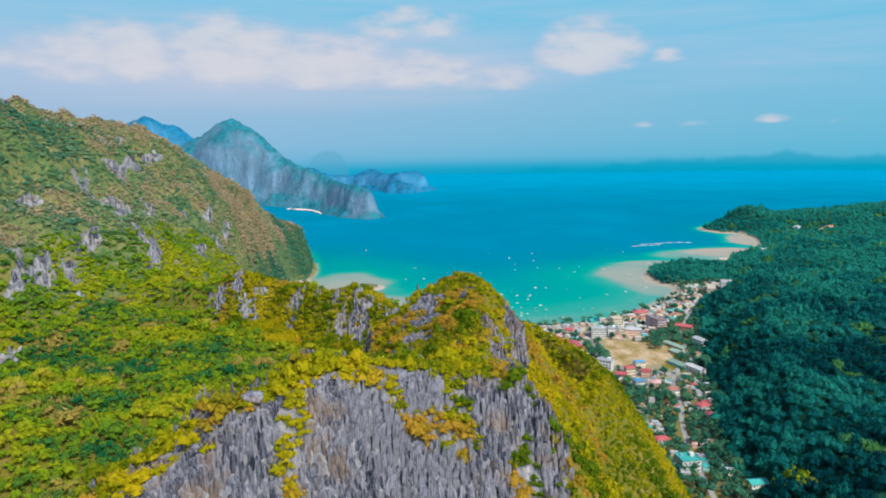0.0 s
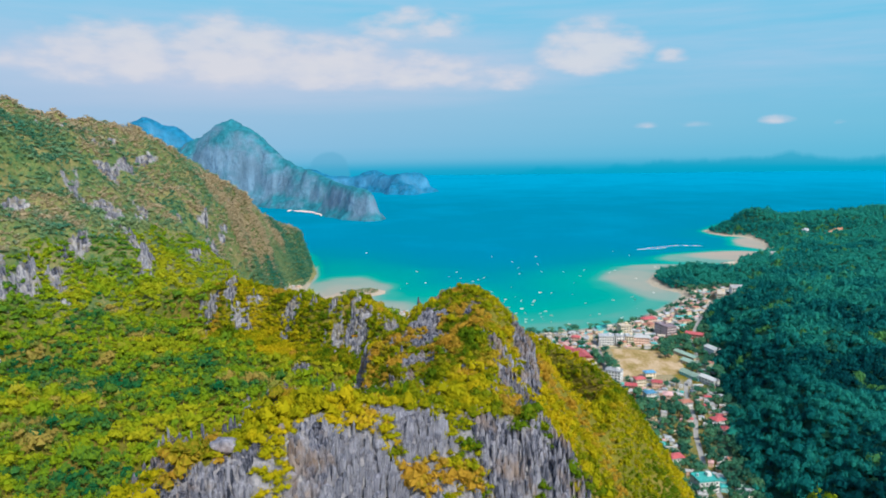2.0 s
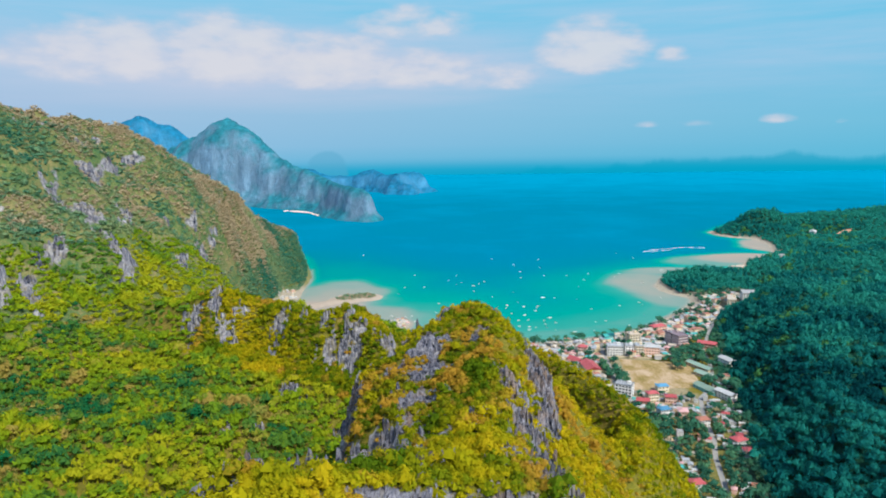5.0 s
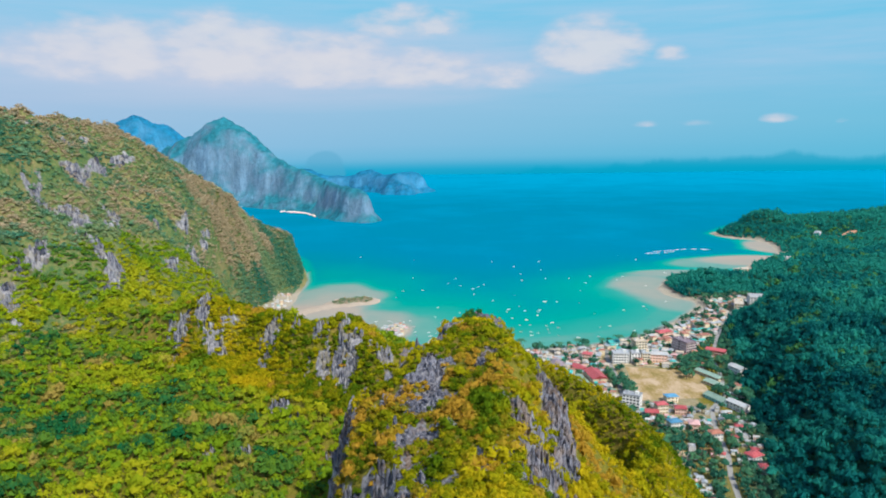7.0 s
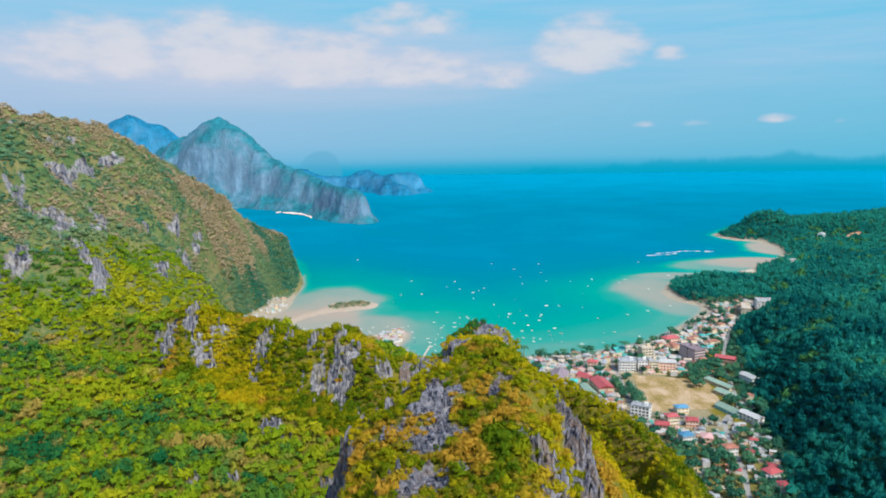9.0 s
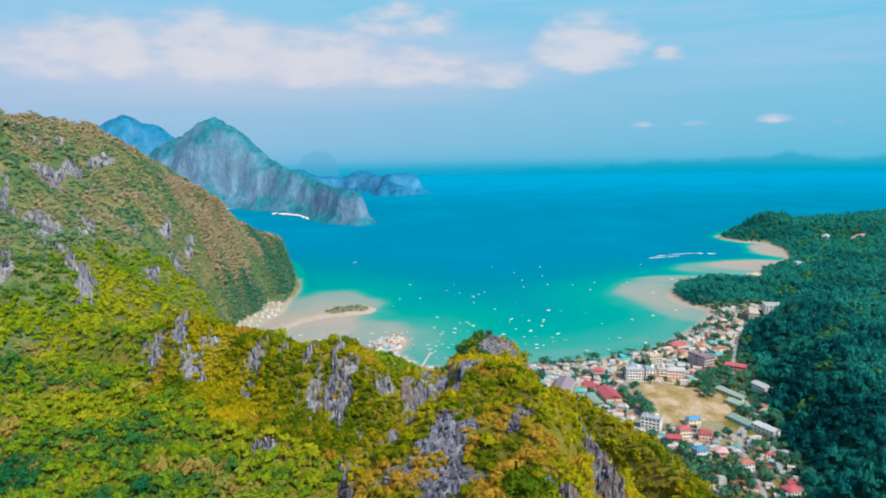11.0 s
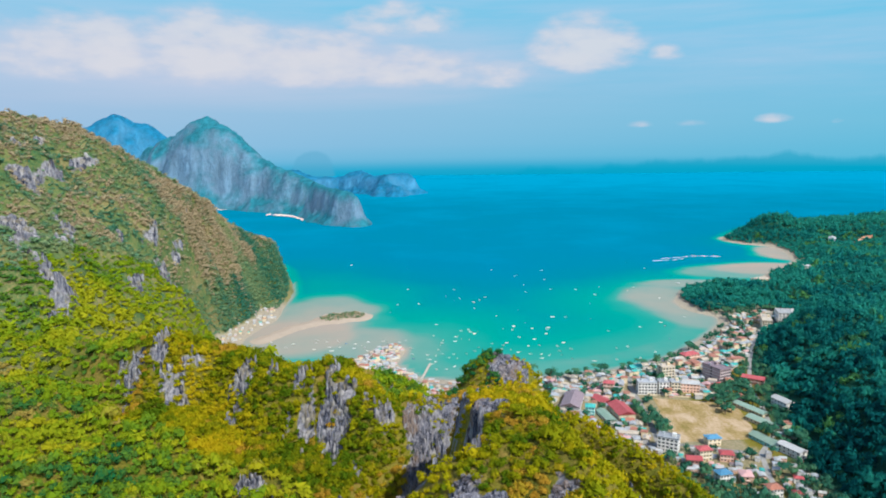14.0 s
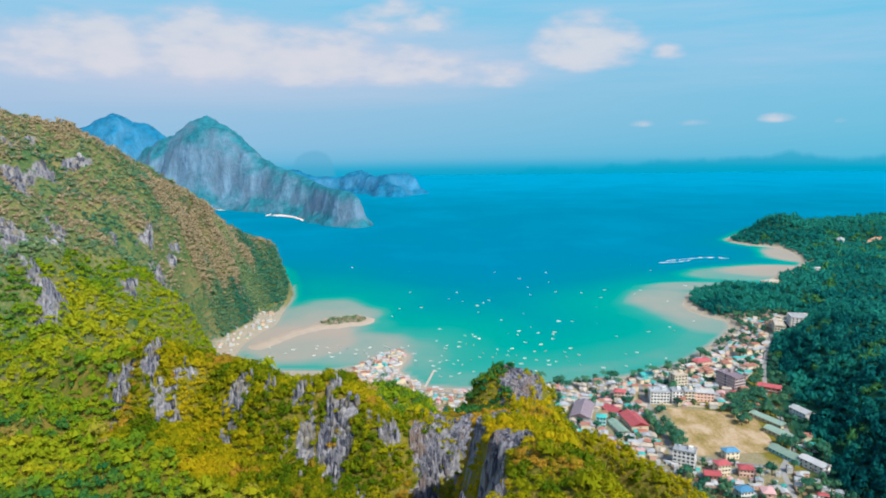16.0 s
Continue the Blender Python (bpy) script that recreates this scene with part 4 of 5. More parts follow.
WALLS = {n: plain(n + "_plaster", c, 0.85, 0.16, 0.6) for n, c in (("white", (0.66, 0.65, 0.62)), ("cream", (0.66, 0.55, 0.38)), ("grey", (0.45, 0.44, 0.43)), ("aqua", (0.22, 0.55, 0.55)), ("peach", (0.66, 0.40, 0.30)), ("mauve", (0.36, 0.28, 0.28)), ("brick", (0.40, 0.18, 0.13)))}
MAT_GLASS = Graph("window_glass").done((0.03, 0.045, 0.06), 0.12, 0.6)
MAT_DOOR = plain("door_wood", (0.20, 0.11, 0.06), 0.6, 0.3, 4.0)
MAT_TRIM = plain("painted_trim", (0.70, 0.68, 0.64), 0.7, 0.12, 2.0)
MAT_CONCRETE = plain("weathered_concrete", (0.27, 0.26, 0.24), 0.9, 0.22, 0.3)
MAT_DIRT = plain("bare_dirt", (0.44, 0.33, 0.21), 0.95, 0.2, 0.15)
MAT_TANK = plain("steel_tank", (0.55, 0.57, 0.6), 0.35, 0.1, 2.0, 0.5, 0.6)


def box(bm, x, y, z, sx, sy, sz, bevel=0.0):
    """A box standing on z, bevelled where asked."""
    made = bmesh.ops.create_cube(bm, size=1.0, matrix=Matrix.Translation((x, y, z + sz / 2)) @ Matrix.Diagonal((sx, sy, sz, 1)))
    if bevel:
        edges = list({e for v in made["verts"] for e in v.link_edges})
        bmesh.ops.bevel(bm, geom=edges, offset=bevel, segments=1, affect="EDGES")


def roof_shape(w, d, z, rise, over, hip):
    """A pitched roof with eaves and thickness; its ridge runs along x."""
    bm = bmesh.new()
    a, b, cut = w / 2 + over, d / 2 + over, (d / 2 + over) * 0.85 if hip else 0.0
    cut = min(cut, a - 0.2)
    tops = []
    for lift in (0.0, 0.18):
        e = [bm.verts.new((sx * a, sy * b, z + lift)) for sx, sy in ((-1, -1), (1, -1), (1, 1), (-1, 1))]
        t = [bm.verts.new((-a + cut, 0, z + rise + lift)), bm.verts.new((a - cut, 0, z + rise + lift))]
        faces = [(e[0], e[1], t[1], t[0]), (e[2], e[3], t[0], t[1]), (e[1], e[2], t[1]), (e[3], e[0], t[0])]
        for f in faces:
            bm.faces.new(f if lift else f[::-1])
        tops.append(e)
    for i in range(4):
        j = (i + 1) % 4
        bm.faces.new((tops[0][i], tops[0][j], tops[1][j], tops[1][i]))
    return bm


def window_mesh(name, w, h):
    """A framed window standing proud of its wall, facing -y."""
    bm = bmesh.new()
    box(bm, 0, -0.03, 0, w, 0.06, h)
    me = bpy.data.meshes.new(name)
    bm.to_mesh(me)
    bm.free()
    me.materials.append(MAT_GLASS)
    return me


WINDOW = {(w, h): window_mesh("window_pane", w, h) for w, h in ((1.3, 1.2), (1.9, 1.5), (1.1, 1.1))}


def add_window(parent, x, y, z, turn, size):
    frame_ob = new("window", WINDOW[size])
    frame_ob.parent = parent
    frame_ob.matrix_basis = pose(x, y, z, 0, 0, turn)


def building(name, w, d, storeys, wall, roof, kind, label, category="house", rows=3, size=(1.3, 1.2), storey=3.0, group="", small=False):
    """A building at the origin, its front towards -y: walls, floor bands, a pitched or flat roof, doors and windows."""
    thing = tagged(new(name), label, category, group)
    high = storeys * storey
    bm = bmesh.new()
    box(bm, 0, 0, -1.2, w, d, high + 1.2)
    part("wall", bm, WALLS[wall], thing)
    if kind == "flat":
        bm = bmesh.new()
        box(bm, 0, 0, high, w + 0.5, d + 0.5, 0.3)
        for sx, sy, lx, ly in ((0, 1, w + 0.5, 0.2), (0, -1, w + 0.5, 0.2), (1, 0, 0.2, d + 0.1), (-1, 0, 0.2, d + 0.1)):
            box(bm, sx * (w / 2 + 0.15), sy * (d / 2 + 0.15), high + 0.3, lx, ly, 0.7)
        top = part("roof", bm, ROOFS[roof], thing)
        bm = bmesh.new()
        box(bm, w * 0.25, d * 0.15, high + 0.3, min(3.2, w * 0.3), min(3.0, d * 0.4), 2.4)
        part("stair_house", bm, WALLS[wall], top)
        bm = bmesh.new()
        bmesh.ops.create_cone(bm, cap_ends=True, segments=12, radius1=0.9, radius2=0.9, depth=1.8, matrix=Matrix.Translation((-w * 0.28, d * 0.2, high + 1.2)))
        part("water_tank", bm, MAT_TANK, top, "steel water tank")
    else:
        part("roof", roof_shape(w, d, high, (d / 2) * (0.62 if kind == "steep" else 0.42), 0.7, kind == "hip"), ROOFS[roof], thing)
    for k in range(1, storeys):
        bm = bmesh.new()
        box(bm, 0, 0, k * storey - 0.14, w + 0.3, d + 0.3, 0.28)
        part("floor_band", bm, MAT_TRIM, thing)
    bm = bmesh.new()
    box(bm, w * 0.1, -d / 2 - 0.04, 0, 1.1, 0.08, 2.1)
    part("door", bm, MAT_DOOR, thing)
    for k in range(storeys):
        for i in range(rows):
            px = (i + 0.5) / rows * w - w / 2
            if k or abs(px - w * 0.1) > 1.4:
                add_window(thing, px, -d / 2, k * storey + 0.95, 0, size)
            if k and not small:
                add_window(thing, px, d / 2, k * storey + 0.95, 180, size)
        if not small:
            add_window(thing, -w / 2, 0, k * storey + 0.95, -90, size)
            add_window(thing, w / 2, 0, k * storey + 0.95, 90, size)
    return thing


def ground_at(px, py):
    return float(land(np.array([px], float), np.array([py], float))[0][0])


TAKEN = []


def settle(thing, px, py, turn, reach):
    thing.matrix_basis = pose(px, py, ground_at(px, py) + 0.05, 0, 0, turn)
    TAKEN.append((px, py, reach))


# the large buildings: name, place, size, storeys, turn, wall, roof, roof kind, label, windows in a row
BIG = [
    ("sports_hall", 96, 800, 36, 17, 2, 72, "grey", "mauve", "gable", "long hall with a mauve-grey pitched metal roof", 6),
    ("market_hall", 125, 808, 18, 11, 1, -62, "cream", "red", "gable", "small market hall under a red metal roof", 6),
    ("market_hall", 136, 777, 28, 15, 2, -82, "cream", "red", "gable", "market hall under a wide bright red metal roof", 6),
    ("covered_store", 121, 770, 26, 8, 1, -80, "white", "green", "gable", "narrow store with a pale green metal roof", 5),
    ("red_house", 139, 838, 10, 9, 3, -20, "peach", "red", "hip", "red-roofed three-storey house among trees", 3),
    ("guest_house", 108, 778, 8, 8, 3, -15, "aqua", "teal", "hip", "aqua guest house with a teal roof", 3),
    ("beach_store", 181, 898, 14, 9, 2, 20, "aqua", "teal", "gable", "teal-roofed beach store on the waterfront", 4),
    ("school_block", 174, 830, 18, 11, 4, -4, "white", "grey", "flat", "white four-storey block with a flat roof beside the field", 6),
    ("school_block", 190, 829, 10, 10, 4, -4, "white", "grey", "flat", "narrow white four-storey block beside the field", 3),
    ("school_block", 201, 828, 9, 10, 4, -4, "cream", "grey", "flat", "cream four-storey block beside the field", 3),
    ("long_house", 216, 831, 19, 10, 3, -12, "peach", "white", "hip", "long peach house with a pale roof beside the field", 6),
    ("hotel", 204, 866, 14, 12, 5, 12, "cream", "tan", "flat", "beige five-storey hotel near the beach", 4),
    ("hotel", 253, 858, 14, 24, 5, 24, "mauve", "mauve", "flat", "large mauve-grey hotel with a grey-blue flat roof", 5),
    ("porch_house", 248, 838, 11, 8, 1, 24, "peach", "red", "hip", "low house with a bright red roof beside the hotel", 3),
    ("red_roofed_house", 284, 842, 20, 10, 2, -32, "brick", "red", "gable", "long red-roofed house among trees", 5),
    ("classroom_row", 253, 777, 32, 8, 1, -64, "cream", "green", "gable", "long classroom row with a grey-green metal roof", 8),
    ("classroom_row", 250, 750, 24, 9, 1, -64, "cream", "green", "gable", "classroom row with a grey-green metal roof", 6),
    ("classroom_row", 239, 714, 28, 10, 1, -66, "aqua", "green", "gable", "classroom row with a pale green metal roof", 8),
    ("white_house", 284, 782, 18, 9, 2, -72, "white", "white", "gable", "white house with a pale metal roof at the forest edge", 5),
    ("white_house", 249, 694, 20, 8, 2, -64, "white", "white", "gable", "white house with a pale roof at the forest edge", 5),
    ("town_house", 178, 690, 10, 8, 3, 10, "cream", "red", "hip", "cream three-storey house with a red roof", 4),
    ("town_house", 195, 688, 10, 8, 2, -12, "peach", "red", "hip", "peach house with a red roof", 4),
    ("town_house", 167, 680, 11, 8, 2, -10, "brick", "red", "gable", "brick house with a dark red roof", 4),
    ("blue_house", 178, 652, 10, 8, 3, 14, "white", "blue", "hip", "white three-storey house with a bright blue roof", 4),
    ("town_house", 196, 655, 10, 8, 2, 80, "peach", "pink", "hip", "pink-roofed house in the close-built quarter", 4),
    ("town_house", 207, 636, 10, 8, 2, 10, "white", "rust", "hip", "white house with a rust-brown roof", 4),
    ("balcony_house", 156, 706, 16, 10, 4, -28, "white", "grey", "flat", "white four-storey house with a flat roof below the slope", 5),
    ("field_stage", 195, 716, 11, 8, 2, 8, "cream", "blue", "hip", "field stage with a blue roof", 3),
    ("hotel", 398, 1062, 12, 36, 4, -20, "cream", "tan", "flat", "cream hotel block among trees by the bay", 4),
    ("hotel", 430, 1072, 26, 26, 4, -14, "white", "white", "flat", "white hotel block among trees by the bay", 6),
    ("beach_house", 254, 938, 20, 11, 2, 22, "peach", "red", "hip", "red-roofed beach house behind palms", 5),
    ("lodge", 524, 1355, 30, 14, 2, 15, "cream", "tan", "hip", "tan lodge on the wooded point", 6),
    ("lodge", 623, 1398, 14, 9, 2, -10, "white", "white", "gable", "small white lodge in the forest", 3),
    ("lodge", 838, 1700, 40, 14, 2, 60, "white", "white", "gable", "pale lodge on the far headland", 6),
    ("white_villa", 172, 486, 15, 13, 3, 10, "white", "teal", "flat", "white three-storey villa with a teal roof", 4),
    ("teal_house", 212, 458, 13, 8, 1, 10, "white", "teal", "gable", "low house with a teal roof in the trees", 3),
    ("red_roofed_house", 222, 596, 11, 9, 2, 24, "white", "red", "hip", "white house with a bright red roof by the road", 4),
    ("red_roofed_house", 164, 526, 10, 8, 2, 12, "white", "red", "hip", "small house with a red roof below the slope", 3),
]
for name, px, py, w, d, st, turn, wall, roof, kind, label, rows in BIG:
    settle(building(name, w, d, st, wall, roof, kind, label, rows=rows, size=(1.9, 1.5) if st > 3 else (1.3, 1.2)), px, py, turn, max(w, d) / 2 + 1)

# the playing field, its wall and the roads
FIELD = [(176, 816), (246, 797), (237, 722), (168, 720)]


def earth_material():
    g = Graph("worn_field")
    broad, fine = g.noise(0.045, 5, 0.6, stretch=(1.5, 0.8, 1)), g.noise(0.6, 5)
    worn = g.ramp(g.math("ADD", g.math("MULTIPLY", broad, 0.75), g.math("MULTIPLY", fine, 0.25)), (0.36, (0.22, 0.17, 0.05)), (0.46, (0.34, 0.24, 0.10)), (0.56, (0.48, 0.35, 0.22)), (0.7, (0.56, 0.43, 0.31)))
    g.bump(fine, 0.3, 0.1)
    return g.done(worn, 0.95, 0.1)


def draped(name, x, y, quads, lift, material, label, category):
    z = land(x, y)[0] + lift
    return put_mesh(name, mesh_of(name, np.stack([x, y, z], 1), quads, None, True), material, label=label, category=category, kind="structure")


u, v, q = sheet(np.linspace(0, 1, 25), np.linspace(0, 1, 33))
(ax, ay), (bx, by), (cx, cy), (dx, dy) = FIELD
wob = 2.5 * (fractal(u * 90, v * 110, 18, 2, 88) - 0.5)
field_x = (dx * (1 - u) + cx * u) * (1 - v) + (ax * (1 - u) + bx * u) * v + wob
field_y = (dy * (1 - u) + cy * u) * (1 - v) + (ay * (1 - u) + by * u) * v - wob
draped("playing_field", field_x, field_y, q, 0.12, earth_material(), "worn sandy playing field with patches of dry grass", "field")

bm = bmesh.new()
box(bm, 0, 0, -0.6, 66, 0.35, 2.8, 0.04)
for k in range(12):
    box(bm, -33 + 6 * k, 0, -0.6, 0.55, 0.55, 3.2)
field_wall = part("field_wall", bm, WALLS["cream"], None)
field_wall.matrix_basis = pose(206, 815.5, 3.9, 0, 0, -14)
tagged(field_wall, "long cream masonry wall with pillars beside the field", "wall")


def road(points, width, name):
    p = np.array(points, float)
    seg = np.hypot(*np.diff(p, axis=0).T)
    s = np.concatenate([[0], np.cumsum(seg)])
    at = np.arange(0, s[-1], 5.0)
    px, py = np.interp(at, s, p[:, 0]), np.interp(at, s, p[:, 1])
    tx, ty = np.gradient(px), np.gradient(py)
    n = np.hypot(tx, ty)
    off = np.linspace(-0.5, 0.5, 5) * width
    x = (px[:, None] + ty[:, None] / n[:, None] * off[None]).ravel()
    y = (py[:, None] - tx[:, None] / n[:, None] * off[None]).ravel()
    i = np.arange((len(at) - 1) * 4)
    a = i // 4 * 5 + i % 4
    draped(name, x, y, np.stack([a, a + 1, a + 6, a + 5], 1), 0.14, MAT_CONCRETE, "pale concrete street between the houses", "road")
    ROADS.append((px, py, width))


ROADS = []
road([(176, 440), (184, 520), (196, 575), (206, 605), (216, 660), (226, 696), (252, 730), (268, 790), (275, 830), (310, 910), (350, 990), (385, 1050), (450, 1115)], 4.0, "road_1")
road([(140, 716), (165, 716), (226, 696)], 5.0, "road_2")
road([(60, 850), (120, 862), (175, 880), (235, 905), (300, 962)], 5.0, "road_3")
road([(-110, 900), (-70, 880), (0, 852), (60, 850)], 5.0, "road_4")
road([(152, 716), (158, 770), (163, 845), (170, 878)], 5.0, "road_5")

# close-built houses, ten kinds, then copied
KINDS = [("white", "grey", "gable", 9, 7, 2), ("cream", "rust", "gable", 8, 7, 1), ("white", "red", "hip", 10, 8, 2), ("grey", "grey", "gable", 8, 6, 1), ("aqua", "teal", "hip", 8, 7, 2),
         ("peach", "white", "gable", 10, 7, 2), ("cream", "tan", "hip", 9, 8, 1), ("white", "blue", "gable", 8, 7, 2), ("grey", "white", "flat", 9, 8, 3), ("peach", "pink", "hip", 9, 7, 2),
         ("white", "green", "gable", 9, 7, 1), ("grey", "mauve", "gable", 10, 7, 2)]
COLOUR = {"grey": "grey", "rust": "rusty brown", "red": "red", "teal": "teal", "white": "whitish", "tan": "tan", "blue": "blue", "pink": "faded pink", "green": "pale green", "mauve": "mauve-grey"}
MODELS = [building("house", w, d, st, wall, roof, kind, f"small {wall} town house with a {COLOUR[roof]} {'flat' if kind == 'flat' else 'metal'} roof", rows=2, storey=2.8, group="houses of the town", small=True) for wall, roof, kind, w, d, st in KINDS]


def free(px, py, gap):
    return all((px - a) ** 2 + (py - b) ** 2 > (gap + c) ** 2 for a, b, c in TAKEN)


def off_road(px, py, gap):
    return all(np.min(np.hypot(rx - px, ry - py)) > w / 2 + gap for rx, ry, w in ROADS)


rng = random.Random(5)
spots = []
u, v, r = scatter(-130, 470, 440, 1130, 3.4, 21)
z, sd, st, _, _ = slope_at(u, v)
west_u, west_v, _ = scatter(-310, -255, 985, 1200, 6.0, 22)
wz, wsd, wst, _, _ = slope_at(west_u, west_v)
ok = (z < 7.5) & (st < 0.25) & (sd > np.where(u < -55, 2.5, np.where(u > 60, 16, 6))) & (u < forest_edge(v) - 3) & ~inside([(170, 824), (252, 802), (238, 694), (152, 716)], u, v)
ok &= (fractal(u, v, 55, 2, 33) > np.where(v > 950, 0.42, 0.34)) | (sd < 40)
ok &= (v > 655) | (fractal(u, v, 20, 2, 34) > 0.49)
west_ok = (wsd > 4) & (wsd < 34) & (wz < 14)
places = list(zip(u[ok], v[ok])) + list(zip(west_u[west_ok], west_v[west_ok]))
rng.shuffle(places)
used = [False] * len(MODELS)
count = 0
for px, py in places:
    if not free(px, py, 1.0) or not off_road(px, py, 2.2):
        continue
    k = rng.choices(range(len(MODELS)), (6, 8, 1, 6, 1, 5, 8, 0.1, 4, 6, 1, 1) if px < 40 else (12, 5, 1, 11, 4, 12, 4, 0.5, 7, 4, 4, 2))[0]
    s = rng.uniform(0.5, 0.86) * (0.6 if px < -240 else 0.8 if px < 0 else 1.0)
    turn = (20 if py > 880 else -14) + rng.choice((0, 90, 180, 270)) + rng.uniform(-9, 9)
    m = pose(px, py, ground_at(px, py) + 0.05, 0, 0, turn) @ Matrix.Diagonal((s, s * rng.uniform(0.9, 1.15), s * rng.uniform(0.9, 1.1), 1))
    TAKEN.append((px, py, 3.7 * s))
    spots.append((py, k, m))
    if len(spots) >= 1400:
        break
spots.sort(key=lambda q: q[0])
for py, k, m in spots[:296]:
    if used[k]:
        copy_thing(MODELS[k], m)
    else:
        MODELS[k].matrix_basis, used[k] = m, True
# those past the first three hundred, by the far shore, joined
bm = bmesh.new()
for py, k, m in spots[296:]:
    wall, roof, kind, w, d, st = KINDS[k]
    own = bmesh.new()
    box(own, 0, 0, -1.2, w, d, st * 2.8 + 1.2)
    whole = bpy.data.meshes.new("far_house")
    own.to_mesh(whole)
    own.free()
    top = roof_shape(w, d, st * 2.8, 0.5 if kind == "flat" else d * 0.21, 0.6, kind == "hip")
    lid = bpy.data.meshes.new("far_roof")
    top.to_mesh(lid)
    top.free()
    for me, slot in ((whole, 6 + k % 4), (lid, k % 6)):
        me.transform(m)
        first = len(bm.faces)
        bm.from_mesh(me)
        bm.faces.ensure_lookup_table()
        for f in bm.faces[first:]:
            f.material_index = slot
far_houses = bpy.data.meshes.new("far_houses")
bm.to_mesh(far_houses)
bm.free()
for mat in (ROOFS["grey"], ROOFS["pink"], ROOFS["rust"], ROOFS["white"], ROOFS["teal"], ROOFS["tan"], WALLS["cream"], WALLS["grey"], WALLS["white"], WALLS["peach"]):
    far_houses.materials.append(mat)
put_mesh("far_houses", far_houses, None, label="close-built small houses along the far shore", category="houses", kind="stuff")

# trees and palms of the town
def tree_thing(name, seed, leaves, radius, label, group):
    thing = tagged(new(name), label, "tree", group)
    v, f = crown_shape(seed, leaves, 6, 1.0, 6, 0.17)
    put_mesh("crown", mesh_of("crown", v * (radius, radius, radius) + (0, 0, radius * 0.55), f, {"tint": np.full(len(v), 0.35 + 0.1 * (seed % 6)), "dry": np.full(len(v), 0.2)}), MAT_TOWN_LEAF, thing)
    bm = bmesh.new()
    bmesh.ops.create_cone(bm, cap_ends=True, segments=7, radius1=0.09 * radius, radius2=0.05 * radius, depth=radius * 1.1 + 0.5, matrix=Matrix.Translation((0, 0, radius * 0.55 - 0.25)))
    for a in range(3):
        bmesh.ops.create_cone(bm, cap_ends=True, segments=5, radius1=0.04 * radius, radius2=0.02 * radius, depth=radius * 0.7,
                              matrix=Matrix.Translation((0.22 * radius * math.cos(a * 2.1), 0.22 * radius * math.sin(a * 2.1), radius * 1.05)) @ Euler((0, 0.6, a * 2.1)).to_matrix().to_4x4())
    part("trunk", bm, MAT_BARK, thing)
    return thing


MAT_TOWN_LEAF = foliage_material("town_tree_leaves", (0.02, 0.10, 0.07), (0.045, 0.18, 0.11), (0.10, 0.25, 0.12), (0.2, 0.22, 0.08), 0.05)
TOWN_TREES = [tree_thing("shade_tree", 70 + k, 90, 4.0 + 0.5 * k, "dark green shade tree between the houses", "trees of the town") for k in range(5)]


def palm_thing(seed):
    thing = tagged(new("coconut_palm"), "tall coconut palm with arching fronds by the beach", "tree", "palms of the town")
    r = np.random.RandomState(seed)
    bm = bmesh.new()
    bmesh.ops.create_cone(bm, cap_ends=True, segments=7, radius1=0.28, radius2=0.16, depth=10.5, matrix=Matrix.Translation((0.3, 0, 4.8)) @ Euler((0, 0.06, 0)).to_matrix().to_4x4())
    part("trunk", bm, MAT_BARK, thing)
    vs, fs = [], []
    for k in range(15):
        a, drop = k * math.tau / 15 + r.uniform(-0.2, 0.2), r.uniform(0.3, 1.2)
        base = len(vs)
        for j in range(5):
            s = j / 4
            out, h, w = 4.2 * s, 10.0 + 1.5 * s - drop * 3.4 * s * s, 0.75 * math.sin(math.pi * min(0.98, s * 0.85 + 0.12))
            for sgn in (-1, 0, 1):
                vs.append((0.6 + out * math.cos(a) - sgn * w * math.sin(a), out * math.sin(a) + sgn * w * math.cos(a), h - 0.3 * abs(sgn)))
        for j in range(4):
            for i in range(2):
                p = base + j * 3 + i
                fs += [(p, p + 1, p + 4), (p, p + 4, p + 3)]
    put_mesh("fronds", mesh_of("fronds", vs, fs, {"tint": np.full(len(vs), r.uniform(0.3, 0.8)), "dry": np.full(len(vs), 0.2)}), MAT_TOWN_LEAF, thing)
    return thing


PALMS = [palm_thing(90 + k) for k in range(3)]
used = {}


def place_copy(model, m):
    if model in used:
        return copy_thing(model, m)
    model.matrix_basis, used[model] = m, True
    return model


u, v, r = scatter(-130, 480, 440, 1150, 6.0, 23)
z, sd, st, _, _ = slope_at(u, v)
ok = (z < 14) & (sd > 5) & (u < forest_edge(v) + 4) & ~inside([(172, 820), (248, 799), (234, 698), (158, 720)], u, v)
places = [(a, b, s) for a, b, s in zip(u[ok], v[ok], sd[ok])]
extra = [(112 + 5 * math.cos(k), 878 + 6 * math.sin(2.3 * k), 20) for k in range(7)] + [(164 - 2 * k, 735 + 9 * k, 90) for k in range(9)] + [(222 + 4 * k, 800 + 3 * (k % 2), 90) for k in range(8)] + [(238 + 9 * (k % 5), 806 + 9 * (k // 5), 90) for k in range(20)] + [(152 + 7 * (k % 2), 728 + 8 * (k // 2), 90) for k in range(18)] + [(228 + 7 * (k % 4), 772 + 8 * (k // 4) + 3 * (k % 4), 90) for k in range(12)]
rng.shuffle(places)
count, LEFT = 0, []
hedge = [(cx + 0.44 * s + 8.8, cy - 0.9 * s + 4.3, 91) for cx, cy, n in ((253, 777, 16), (239, 714, 14)) for s in range(-n, n, 5)]
